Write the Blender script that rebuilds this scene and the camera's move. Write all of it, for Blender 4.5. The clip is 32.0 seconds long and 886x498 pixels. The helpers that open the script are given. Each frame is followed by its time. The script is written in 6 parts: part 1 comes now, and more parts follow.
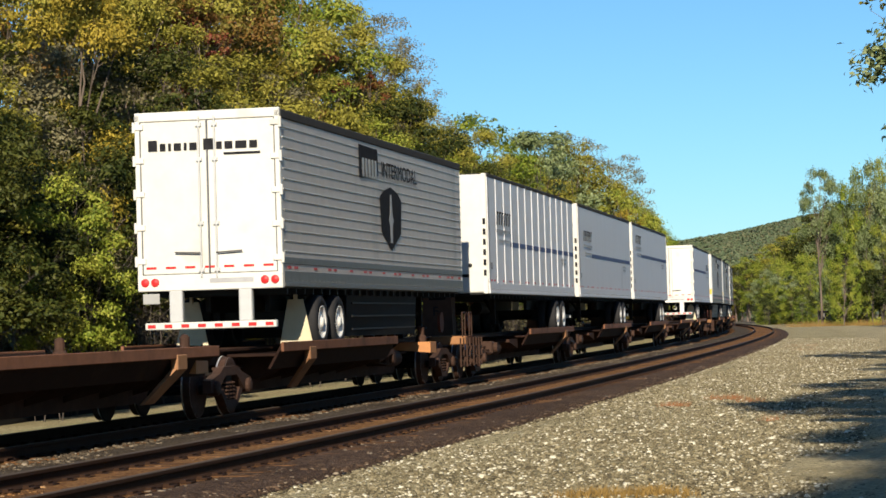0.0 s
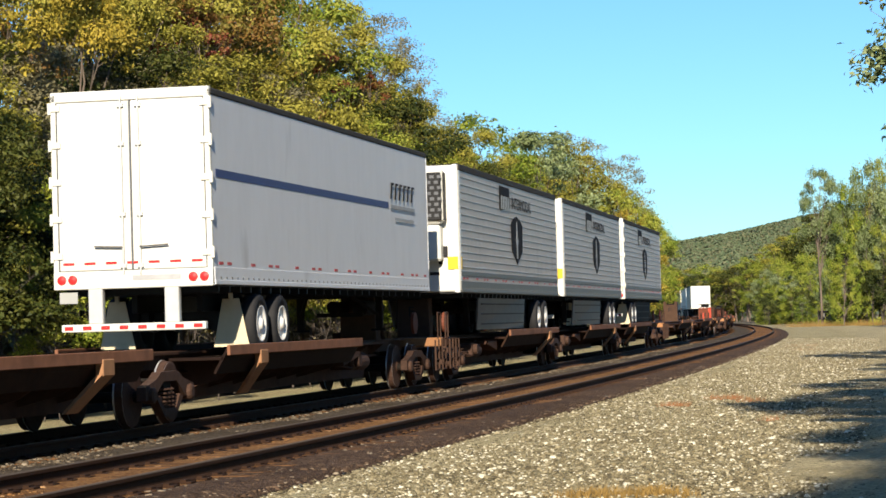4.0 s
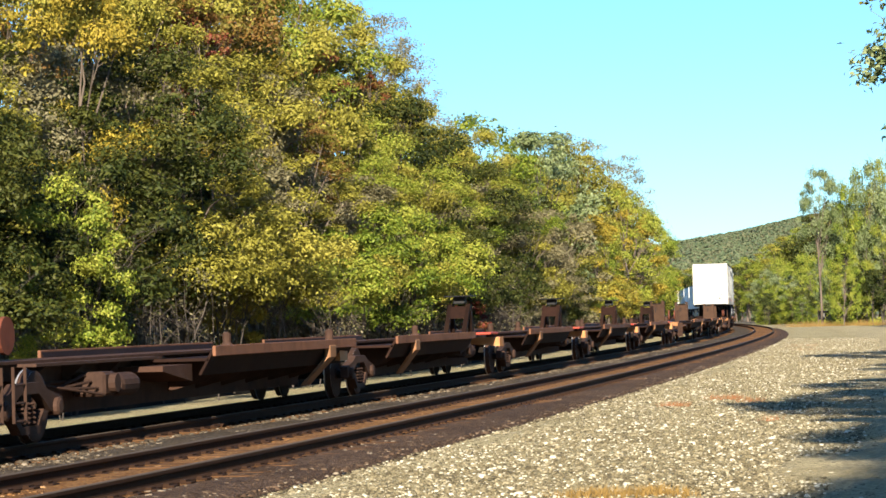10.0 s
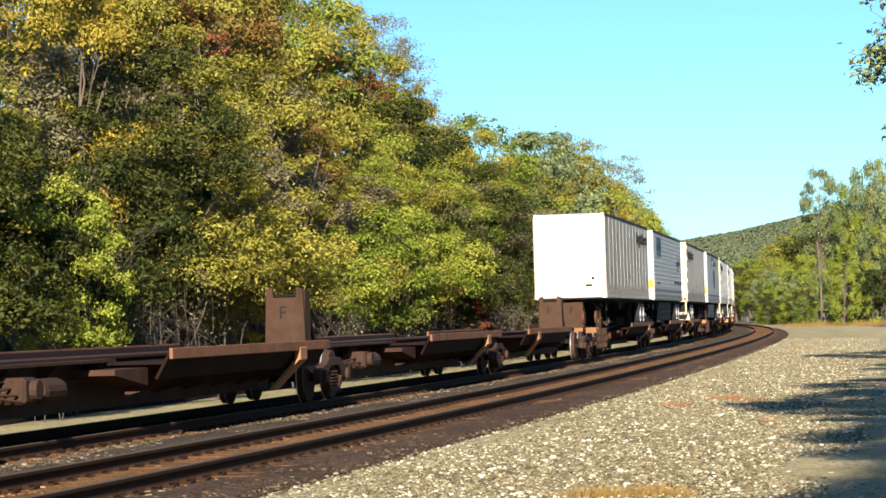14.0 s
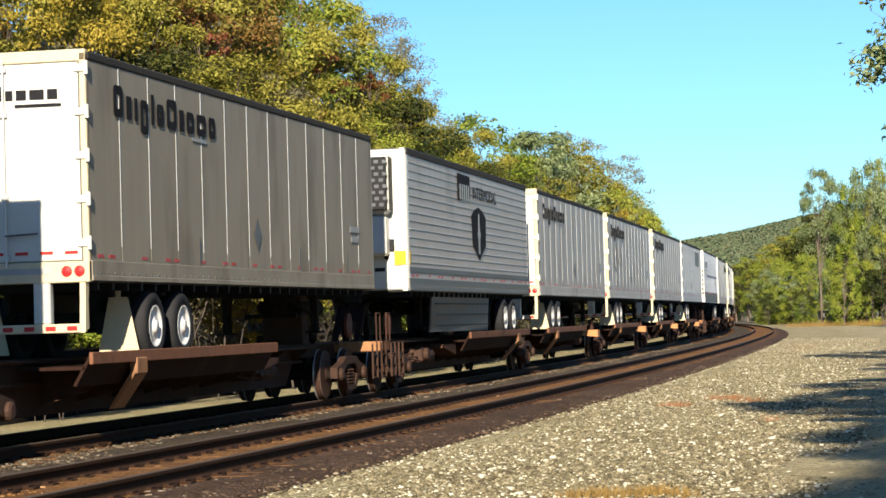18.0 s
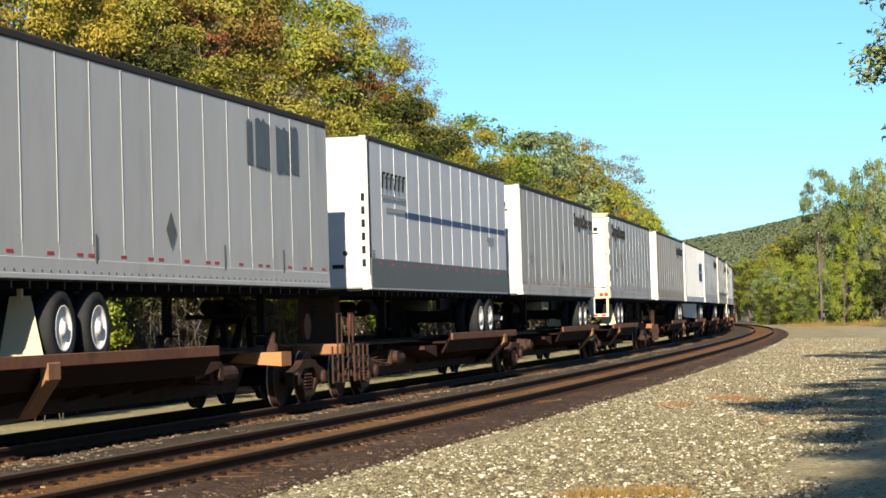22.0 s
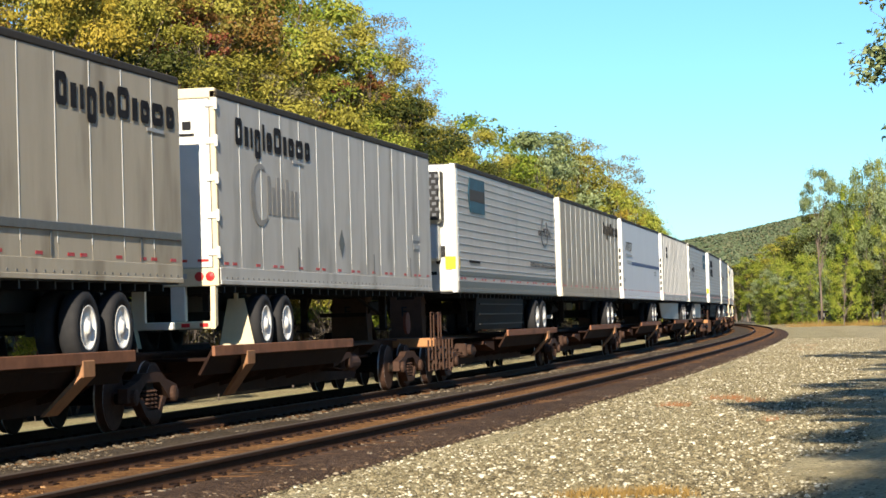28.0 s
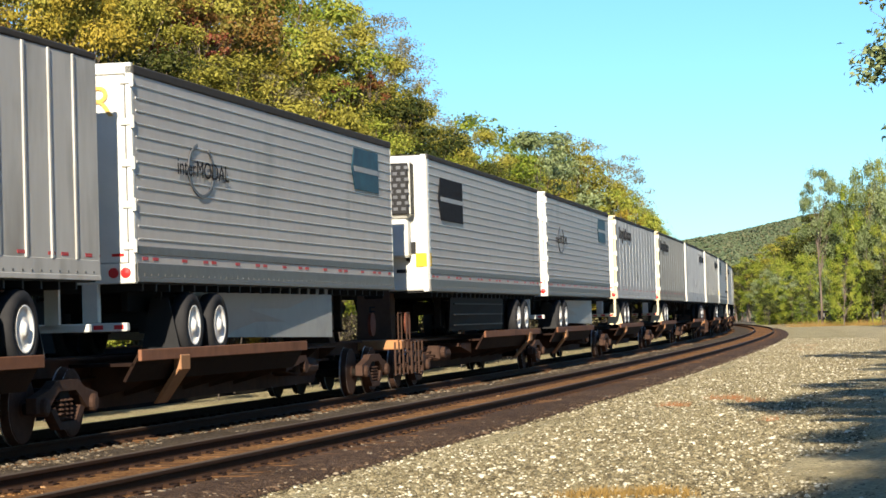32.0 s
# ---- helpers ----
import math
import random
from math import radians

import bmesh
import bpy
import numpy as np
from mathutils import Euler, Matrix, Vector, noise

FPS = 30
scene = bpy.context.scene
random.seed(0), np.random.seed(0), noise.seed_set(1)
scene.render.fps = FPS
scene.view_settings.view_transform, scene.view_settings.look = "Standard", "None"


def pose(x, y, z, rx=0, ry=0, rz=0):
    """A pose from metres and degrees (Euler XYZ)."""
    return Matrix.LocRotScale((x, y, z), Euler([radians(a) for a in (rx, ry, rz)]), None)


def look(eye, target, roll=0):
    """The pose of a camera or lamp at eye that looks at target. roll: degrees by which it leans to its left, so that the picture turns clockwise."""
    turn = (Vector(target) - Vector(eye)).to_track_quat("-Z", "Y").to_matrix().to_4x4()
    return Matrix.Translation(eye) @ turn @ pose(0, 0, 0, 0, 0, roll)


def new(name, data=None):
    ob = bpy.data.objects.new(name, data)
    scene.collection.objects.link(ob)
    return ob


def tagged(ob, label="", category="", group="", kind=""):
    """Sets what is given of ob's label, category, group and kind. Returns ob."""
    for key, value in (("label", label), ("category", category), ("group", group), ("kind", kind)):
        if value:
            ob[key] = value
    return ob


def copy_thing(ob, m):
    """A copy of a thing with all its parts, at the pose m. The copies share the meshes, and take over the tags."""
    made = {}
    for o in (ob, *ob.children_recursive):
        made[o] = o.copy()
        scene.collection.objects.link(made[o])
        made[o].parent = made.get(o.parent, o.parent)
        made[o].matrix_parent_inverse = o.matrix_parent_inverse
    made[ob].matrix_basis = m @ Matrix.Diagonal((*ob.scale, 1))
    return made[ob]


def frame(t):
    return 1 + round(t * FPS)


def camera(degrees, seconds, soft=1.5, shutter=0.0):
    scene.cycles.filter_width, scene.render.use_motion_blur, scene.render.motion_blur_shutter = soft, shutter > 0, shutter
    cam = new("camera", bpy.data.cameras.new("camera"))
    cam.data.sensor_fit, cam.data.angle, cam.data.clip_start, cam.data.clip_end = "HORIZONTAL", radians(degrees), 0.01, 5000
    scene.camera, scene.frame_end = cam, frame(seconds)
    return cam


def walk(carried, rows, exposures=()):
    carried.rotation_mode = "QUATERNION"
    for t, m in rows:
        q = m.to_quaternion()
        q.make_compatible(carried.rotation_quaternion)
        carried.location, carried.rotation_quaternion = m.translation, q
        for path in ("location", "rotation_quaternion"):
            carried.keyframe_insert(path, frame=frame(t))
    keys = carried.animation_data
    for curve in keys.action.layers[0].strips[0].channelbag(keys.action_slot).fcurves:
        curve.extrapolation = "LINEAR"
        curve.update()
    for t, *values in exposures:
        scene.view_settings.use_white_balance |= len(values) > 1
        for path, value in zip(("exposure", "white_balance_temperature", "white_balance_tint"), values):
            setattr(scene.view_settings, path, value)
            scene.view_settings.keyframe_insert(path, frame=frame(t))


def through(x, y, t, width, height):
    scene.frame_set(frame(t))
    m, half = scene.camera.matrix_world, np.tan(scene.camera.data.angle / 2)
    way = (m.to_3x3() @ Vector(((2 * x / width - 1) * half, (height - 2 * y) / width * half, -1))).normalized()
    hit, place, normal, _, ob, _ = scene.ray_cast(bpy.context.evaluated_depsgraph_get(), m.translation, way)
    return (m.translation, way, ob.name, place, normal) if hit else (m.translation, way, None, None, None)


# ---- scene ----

# ---- the line of the track: metres along it, from a point 30 m ahead of the camera ----
SPEED = 23.5
CURVE = ((-900, 0.30), (-60, 0.60), (0, 0.809), (50, 0.338), (100, 0.328), (150, 0.581), (200, 0.695), (250, 0.40), (300, 0.30), (350, 0.62), (1300, 0.62))
SPACING = 3.80          # between the two track centres
S_GRID = np.arange(-900.0, 1301.0, 1.0)
_k = np.interp(S_GRID, [c[0] for c in CURVE], [c[1] / 1000 for c in CURVE])
_h = np.concatenate([[0.0], np.cumsum((_k[1:] + _k[:-1]) / 2)])
HEAD = 0.2115 - (_h - _h[900])
_x = np.concatenate([[0.0], np.cumsum((np.sin(HEAD)[1:] + np.sin(HEAD)[:-1]) / 2)])
_y = np.concatenate([[0.0], np.cumsum((np.cos(HEAD)[1:] + np.cos(HEAD)[:-1]) / 2)])
LINE_X, LINE_Y = _x - _x[900] - 6.325, _y - _y[900] + 30.0


def on_line(s, lateral=0.0):
    """Place and heading at s metres along the train's track, lateral metres to its outer side."""
    x, y, h = np.interp(s, S_GRID, LINE_X), np.interp(s, S_GRID, LINE_Y), np.interp(s, S_GRID, HEAD)
    return x + lateral * math.cos(h), y - lateral * math.sin(h), h


def line_pose(s, z=0.0, lateral=0.0):
    x, y, h = on_line(s, lateral)
    return pose(x, y, z, 0, 0, -math.degrees(h))


# ---- camera ----
EYE = (0.0, 0.0, 1.427)
cam = camera(21.06, 32.0, soft=1.6)
view = look(EYE, (0.0, 100.0, 1.427 + 100 * math.tan(0.0302)), roll=-1.628)
walk(cam, [(0.0, view), (32.0, view)], exposures=[(0, 0.60), (0.8, 0.80), (3.5, 0.83), (5.5, 1.30), (8, 1.36), (12, 1.36), (14, 1.24), (16.5, 1.06), (21, 1.05), (24, 0.97), (25, 1.0), (29, 1.15), (32, 1.14)])

# ---- daylight ----
SUN_TURN, SUN_UP = 183.2, 24.5      # compass turn from +y towards +x, height, in degrees
world = bpy.data.worlds.new("world")
scene.world = world
world.use_nodes = True
_n = world.node_tree.nodes
_sky = _n.new("ShaderNodeTexSky")
_sky.sky_type = "NISHITA"
_sky.sun_disc = False
_sky.sun_elevation, _sky.sun_rotation = radians(SUN_UP), radians(SUN_TURN)
_sky.altitude, _sky.air_density, _sky.dust_density, _sky.ozone_density = 200, 1.0, 0.0, 1.5
_n["Background"].inputs["Strength"].default_value = 0.055
_tint = _n.new("ShaderNodeMix")
_tint.data_type, _tint.blend_type = "RGBA", "MULTIPLY"
_tint.inputs["Factor"].default_value = 1.0
_tint.inputs["B"].default_value = (0.56, 0.97, 1.38, 1)
world.node_tree.links.new(_sky.outputs[0], _tint.inputs["A"])
world.node_tree.links.new(_tint.outputs["Result"], _n["Background"].inputs["Color"])
_a, _e = radians(SUN_TURN), radians(SUN_UP)
_to_sun = Vector((math.sin(_a) * math.cos(_e), math.cos(_a) * math.cos(_e), math.sin(_e)))
sun = new("sun", bpy.data.lights.new("sun", "SUN"))
sun.data.energy, sun.data.angle, sun.data.color = 5.0, radians(0.53), (1.0, 0.89, 0.72)
sun.matrix_world = look(_to_sun * 100, (0, 0, 0))

# ---- materials ----
def mat(name, base, rough=0.6, metal=0.0, second=None, grain=8.0, amount=0.5, stain=None, stain_scale=0.6, stain_cut=0.55, bump=0.15, per_object=0.0, coords="Object", stretch=(1, 1, 1)):
    """A surface of two mixed colours (grain), larger stains and a fine relief, in metres of the object."""
    m = bpy.data.materials.new(name)
    m.use_nodes = True
    t = m.node_tree
    n, l = t.nodes, t.links
    b = n["Principled BSDF"]
    b.inputs["Roughness"].default_value, b.inputs["Metallic"].default_value = rough, metal
    b.inputs["Specular IOR Level"].default_value = 0.12 if rough >= 0.65 else 0.3
    co = n.new("ShaderNodeTexCoord")
    mp = n.new("ShaderNodeMapping")
    mp.inputs["Scale"].default_value = stretch
    l.new(co.outputs[coords], mp.inputs["Vector"])
    if per_object:
        own, shift = n.new("ShaderNodeObjectInfo"), n.new("ShaderNodeMath")
        shift.operation = "MULTIPLY"
        shift.inputs[1].default_value = 90.0
        l.new(own.outputs["Random"], shift.inputs[0])
        l.new(shift.outputs[0], mp.inputs["Location"])
    g = n.new("ShaderNodeTexNoise")
    g.inputs["Scale"].default_value, g.inputs["Detail"].default_value, g.inputs["Roughness"].default_value = grain, 5, 0.65
    l.new(mp.outputs[0], g.inputs["Vector"])
    mix = n.new("ShaderNodeMix")
    mix.data_type = "RGBA"
    mix.inputs["A"].default_value = (*base, 1)
    mix.inputs["B"].default_value = (*(second or [c * 0.7 for c in base]), 1)
    r = n.new("ShaderNodeMapRange")
    r.inputs["From Min"].default_value, r.inputs["From Max"].default_value, r.inputs["To Max"].default_value = 0.35, 0.7, amount
    l.new(g.outputs["Fac"], r.inputs["Value"])
    l.new(r.outputs[0], mix.inputs["Factor"])
    out = mix.outputs["Result"]
    if stain:
        s = n.new("ShaderNodeTexNoise")
        s.inputs["Scale"].default_value, s.inputs["Detail"].default_value = stain_scale, 6
        l.new(mp.outputs[0], s.inputs["Vector"])
        r2 = n.new("ShaderNodeMapRange")
        r2.inputs["From Min"].default_value, r2.inputs["From Max"].default_value, r2.inputs["To Max"].default_value = stain_cut, stain_cut + 0.18, 0.75
        l.new(s.outputs["Fac"], r2.inputs["Value"])
        mix2 = n.new("ShaderNodeMix")
        mix2.data_type = "RGBA"
        mix2.inputs["B"].default_value = (*stain, 1)
        l.new(out, mix2.inputs["A"])
        l.new(r2.outputs[0], mix2.inputs["Factor"])
        out = mix2.outputs["Result"]
    if per_object:
        oi = n.new("ShaderNodeObjectInfo")
        hv = n.new("ShaderNodeHueSaturation")
        r3 = n.new("ShaderNodeMapRange")
        r3.inputs["To Min"].default_value, r3.inputs["To Max"].default_value = 1 - per_object, 1 + per_object
        l.new(oi.outputs["Random"], r3.inputs["Value"])
        l.new(r3.outputs[0], hv.inputs["Value"])
        l.new(out, hv.inputs["Color"])
        out = hv.outputs["Color"]
    l.new(out, b.inputs["Base Color"])
    if bump:
        bp = n.new("ShaderNodeBump")
        bp.inputs["Strength"].default_value, bp.inputs["Distance"].default_value = bump, 0.02
        l.new(g.outputs["Fac"], bp.inputs["Height"])
        l.new(bp.outputs[0], b.inputs["Normal"])
    return m


def leaf_mat(name, colours, rough=0.55, through=0.2):
    """Leaves: each one takes its own shade from the ramp; light shines through them."""
    m = bpy.data.materials.new(name)
    m.use_nodes = True
    t = m.node_tree
    n, l = t.nodes, t.links
    b = n["Principled BSDF"]
    b.inputs["Roughness"].default_value = rough
    b.inputs["Specular IOR Level"].default_value = 0.2
    ge = n.new("ShaderNodeNewGeometry")
    ramp = n.new("ShaderNodeValToRGB")
    el = ramp.color_ramp.elements
    while len(el) < len(colours):
        el.new(0.5)
    for i, c in enumerate(colours):
        el[i].position, el[i].color = i / (len(colours) - 1), (*c, 1)
    co = n.new("ShaderNodeTexCoord")
    g = n.new("ShaderNodeTexNoise")
    g.inputs["Scale"].default_value, g.inputs["Detail"].default_value = 0.55, 3
    l.new(co.outputs["Object"], g.inputs["Vector"])
    oi = n.new("ShaderNodeObjectInfo")
    ma = n.new("ShaderNodeMath")
    ma.operation = "MULTIPLY_ADD"
    ma.inputs[1].default_value, ma.inputs[2].default_value = 0.62, -0.44
    l.new(ge.outputs["Random Per Island"], ma.inputs[0])
    mb = n.new("ShaderNodeMath")
    mb.operation = "ADD"
    l.new(ma.outputs[0], mb.inputs[0])
    gc = n.new("ShaderNodeMath")
    gc.operation = "MULTIPLY"
    gc.inputs[1].default_value = 1.7
    l.new(g.outputs["Fac"], gc.inputs[0])
    l.new(gc.outputs[0], mb.inputs[1])
    mc = n.new("ShaderNodeMath")
    mc.operation = "MULTIPLY_ADD"
    mc.inputs[1].default_value, mc.inputs[2].default_value = 0.50, -0.25
    l.new(oi.outputs["Random"], mc.inputs[0])
    md = n.new("ShaderNodeMath")
    md.operation = "ADD"
    l.new(mb.outputs[0], md.inputs[0])
    l.new(mc.outputs[0], md.inputs[1])
    l.new(md.outputs[0], ramp.inputs["Fac"])
    l.new(ramp.outputs[0], b.inputs["Base Color"])
    tr = n.new("ShaderNodeBsdfTranslucent")
    l.new(ramp.outputs[0], tr.inputs["Color"])
    mx = n.new("ShaderNodeMixShader")
    mx.inputs[0].default_value = through
    l.new(b.outputs[0], mx.inputs[1])
    l.new(tr.outputs[0], mx.inputs[2])
    l.new(mx.outputs[0], n["Material Output"].inputs["Surface"])
    return m


M = {
    "white": mat("white_paint", (0.595, 0.588, 0.54), 0.42, 0, (0.491, 0.485, 0.437), 3, 0.5, (0.387, 0.367, 0.319), 1.1, 0.62, 0.02, 0.05),
    # White paint; its slight blue stands for skylight on the trailer sides.
    "striped": mat("pale_blue_white_paint", (0.641, 0.65, 0.667), 0.5, 0, (0.562, 0.567, 0.58), 2.5, 0.5, (0.385, 0.381, 0.376), 1.0, 0.64, 0.02, 0.05, stretch=(1, 1, 0.35)),
    "plate": mat("grey_white_plate", (0.504, 0.488, 0.452), 0.58, 0.0, (0.41, 0.394, 0.36), 2.2, 0.65, (0.265, 0.246, 0.212), 1.3, 0.52, 0.02, 0.05, stretch=(1, 1, 0.3)),
    "palegrey": mat("pale_grey_plate", (0.54, 0.544, 0.531), 0.55, 0.0, (0.468, 0.473, 0.459), 2.2, 0.6, (0.378, 0.373, 0.356), 1.2, 0.58, 0.02, 0.04, stretch=(1, 1, 0.3)),
    "beige": mat("weathered_beige_plate", (0.436, 0.382, 0.292), 0.58, 0.0, (0.354, 0.31, 0.231), 2.2, 0.65, (0.23, 0.192, 0.136), 1.3, 0.52, 0.02, 0.05, stretch=(1, 1, 0.3)),
    "drab": mat("drab_weathered_plate", (0.307, 0.269, 0.205), 0.58, 0.0, (0.249, 0.218, 0.163), 2.2, 0.65, (0.162, 0.135, 0.0958), 1.3, 0.52, 0.02, 0.05, stretch=(1, 1, 0.3)),
    "alu": mat("ribbed_aluminium", (0.524, 0.48, 0.435), 0.5, 0.2, (0.402, 0.364, 0.327), 3, 0.5, (0.297, 0.28, 0.246), 0.8, 0.6, 0.03, 0.05, stretch=(1, 1, 0.4)),
    "rail_alu": mat("worn_aluminium_rail", (0.162, 0.156, 0.147), 0.45, 0.4, (0.108, 0.104, 0.0979), 6, 0.6, None, 1, 0.6, 0.05),
    "bright": mat("brushed_aluminium", (0.561, 0.561, 0.544), 0.38, 0.45, (0.442, 0.442, 0.425), 6, 0.4, None, 1, 0.6, 0.03),
    "roof": mat("dark_roof_rail", (0.055, 0.05, 0.044), 0.75, 0.0, (0.032, 0.03, 0.027), 5, 0.6, None, 1, 0.6, 0.05),
    # Rust colour lowered a lot: shade under the train is put into it.
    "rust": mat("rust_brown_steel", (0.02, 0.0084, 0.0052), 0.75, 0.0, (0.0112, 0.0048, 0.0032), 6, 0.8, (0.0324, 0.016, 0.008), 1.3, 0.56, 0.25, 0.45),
    "spine": mat("dusty_rust_steel", (0.0651, 0.033, 0.0217), 0.8, 0.0, (0.0374, 0.0191, 0.013), 4, 0.7, (0.0243, 0.013, 0.00868), 1.1, 0.56, 0.2, 0.2),
    "bracing": mat("dusty_tan_steel", (0.304, 0.157, 0.0778), 0.75, 0.0, (0.203, 0.106, 0.0551), 5, 0.7, (0.12, 0.0594, 0.0367), 1.6, 0.58, 0.2, 0.2),
    "hitchtan": mat("dusty_hitch_steel", (0.0672, 0.037, 0.023), 0.8, 0.0, (0.042, 0.023, 0.0151), 5, 0.7, (0.0297, 0.0168, 0.0123), 1.5, 0.58, 0.2, 0.2),
    "goldink": mat("gold_lettering", (0.55, 0.33, 0.08), 0.5, 0.0, (0.45, 0.26, 0.06), 6, 0.5, None, 1, 0.6, 0.0),
    "cream": mat("cream_mud_flap", (0.592, 0.504, 0.336), 0.6, 0.0, (0.496, 0.416, 0.272), 5, 0.6, None, 1, 0.6, 0.05),
    # Same steel in a raised colour, for grazing sun on the upright rim.
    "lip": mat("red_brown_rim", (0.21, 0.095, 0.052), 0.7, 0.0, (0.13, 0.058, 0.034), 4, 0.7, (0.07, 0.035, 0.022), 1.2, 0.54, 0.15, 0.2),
    "tan": mat("tan_orange_steel", (0.336, 0.16, 0.068), 0.7, 0.0, (0.208, 0.104, 0.056), 5, 0.7, (0.112, 0.056, 0.032), 1.6, 0.58, 0.2, 0.2),
    "orange": mat("faded_orange_paint", (0.475, 0.205, 0.0702), 0.6, 0.0, (0.346, 0.151, 0.0594), 5, 0.6, (0.173, 0.0864, 0.0432), 2.0, 0.6, 0.15, 0.1),
    "redpaint": mat("red_paint", (0.4, 0.06, 0.032), 0.6, 0.0, (0.24, 0.04, 0.024), 5, 0.6, (0.096, 0.04, 0.024), 2.0, 0.62, 0.15, 0.1),
    "iron": mat("dark_dirty_iron", (0.0096, 0.008, 0.0064), 0.8, 0.0, (0.0216, 0.0144, 0.0104), 9, 0.7, None, 1, 0.6, 0.3, 0.15),
    "castiron": mat("brown_cast_iron", (0.0636, 0.0348, 0.024), 0.75, 0.0, (0.0312, 0.018, 0.0132), 9, 0.7, None, 1, 0.6, 0.35, 0.15),
    "tread": mat("bright_wheel_tread", (0.56, 0.56, 0.56), 0.35, 0.6, (0.4, 0.4, 0.4), 8, 0.4, None, 1, 0.6, 0.02),
    "tyre": mat("grey_black_tyre", (0.0208, 0.0208, 0.0224), 0.75, 0.0, (0.0336, 0.032, 0.032), 7, 0.6, None, 1, 0.6, 0.1),
    "hub": mat("white_wheel_disc", (0.781, 0.763, 0.716), 0.45, 0.0, (0.512, 0.493, 0.465), 6, 0.5, None, 1, 0.6, 0.03),
    "black": mat("black_steel", (0.0064, 0.0064, 0.0072), 0.6, 0.0, (0.0112, 0.0112, 0.0112), 6, 0.6, None, 1, 0.6, 0.1),
    "ink": mat("black_lettering", (0.012, 0.012, 0.014), 0.8, 0.0, (0.028, 0.028, 0.030), 6, 0.6, None, 1, 0.6, 0.0),
    "fade": mat("faded_grey_lettering", (0.306, 0.306, 0.306), 0.5, 0.0, (0.414, 0.414, 0.414), 4, 0.7, None, 1, 0.6, 0.0),
    "blue": mat("dark_blue_stripe", (0.0217, 0.0248, 0.124), 0.45, 0.0, (0.031, 0.0341, 0.149), 6, 0.6, None, 1, 0.6, 0.0),
    "teal": mat("teal_emblem", (0.015, 0.075, 0.11), 0.5, 0.0, (0.008, 0.02, 0.04), 2, 0.9, None, 1, 0.6, 0.0),
    "brownbar": mat("brown_emblem_bar", (0.068, 0.044, 0.0256), 0.6, 0.0, (0.016, 0.012, 0.0104), 30, 0.9, None, 1, 0.6, 0.0),
    "red": mat("red_reflector", (0.496, 0.024, 0.024), 0.35, 0.0, (0.36, 0.024, 0.024), 20, 0.5, None, 1, 0.6, 0.0),
    "yellow": mat("yellow_plate", (0.6, 0.416, 0.016), 0.5, 0.0, (0.48, 0.32, 0.024), 8, 0.5, None, 1, 0.6, 0.0),
    "slate": mat("slate_grey_paint", (0.08, 0.084, 0.092), 0.45, 0.0, (0.128, 0.132, 0.14), 5, 0.7, None, 1, 0.6, 0.0),
    "redbrown": mat("red_brown_paint", (0.144, 0.0448, 0.0256), 0.65, 0.0, (0.0864, 0.0288, 0.0184), 5, 0.6, (0.0504, 0.0216, 0.0144), 2.0, 0.62, 0.15, 0.1),
    "ghost": mat("worn_off_lettering", (0.24, 0.23, 0.21), 0.6, 0.0, (0.36, 0.345, 0.32), 5, 0.8, None, 1, 0.6, 0.0),
    # Nearly black: the shade under the trees is put into this colour.
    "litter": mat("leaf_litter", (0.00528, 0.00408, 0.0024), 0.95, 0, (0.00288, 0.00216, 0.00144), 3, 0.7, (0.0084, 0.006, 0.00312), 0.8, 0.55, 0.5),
    "drygrass": mat("dry_grass", (0.272, 0.17, 0.0512), 0.9, 0.0, (0.177, 0.116, 0.0408), 9, 0.7, None, 1, 0.6, 0.0),
    "weed": mat("rusty_weed", (0.288, 0.12, 0.06), 0.9, 0.0, (0.18, 0.12, 0.048), 9, 0.7, None, 1, 0.6, 0.0),
    "skirt": mat("grey_skirt", (0.333, 0.333, 0.32), 0.45, 0.1, (0.269, 0.269, 0.256), 3, 0.5, (0.192, 0.186, 0.173), 1.2, 0.6, 0.03),
    "darkskirt": mat("dark_skirt", (0.008, 0.008, 0.0088), 0.7, 0.0, (0.0048, 0.0048, 0.0048), 4, 0.5, None, 1, 0.6, 0.05),
    "railsteel": mat("rusty_rail", (0.0392, 0.0192, 0.0104), 0.85, 0.0, (0.0232, 0.012, 0.0072), 12, 0.7, None, 1, 0.6, 0.2),
    "railtop": mat("worn_rail_head", (0.096, 0.0704, 0.0496), 0.7, 0.0, (0.068, 0.0496, 0.036), 12, 0.6, None, 1, 0.6, 0.05),
    "tie": mat("creosoted_tie", (0.0888, 0.0448, 0.02), 0.9, 0.0, (0.157, 0.0784, 0.0328), 7, 0.7, None, 1, 0.6, 0.5, 0.25, stretch=(1, 6, 6)),
    "bark": mat("grey_brown_bark", (0.16, 0.124, 0.096), 0.9, 0.0, (0.08, 0.064, 0.052), 10, 0.7, None, 1, 0.6, 0.5, 0.2, stretch=(1, 1, 0.3)),
    "deadwood": mat("pale_dead_wood", (0.0834, 0.069, 0.058), 0.9, 0.0, (0.0508, 0.0416, 0.0346), 10, 0.7, None, 1, 0.6, 0.3, 0.2),
}
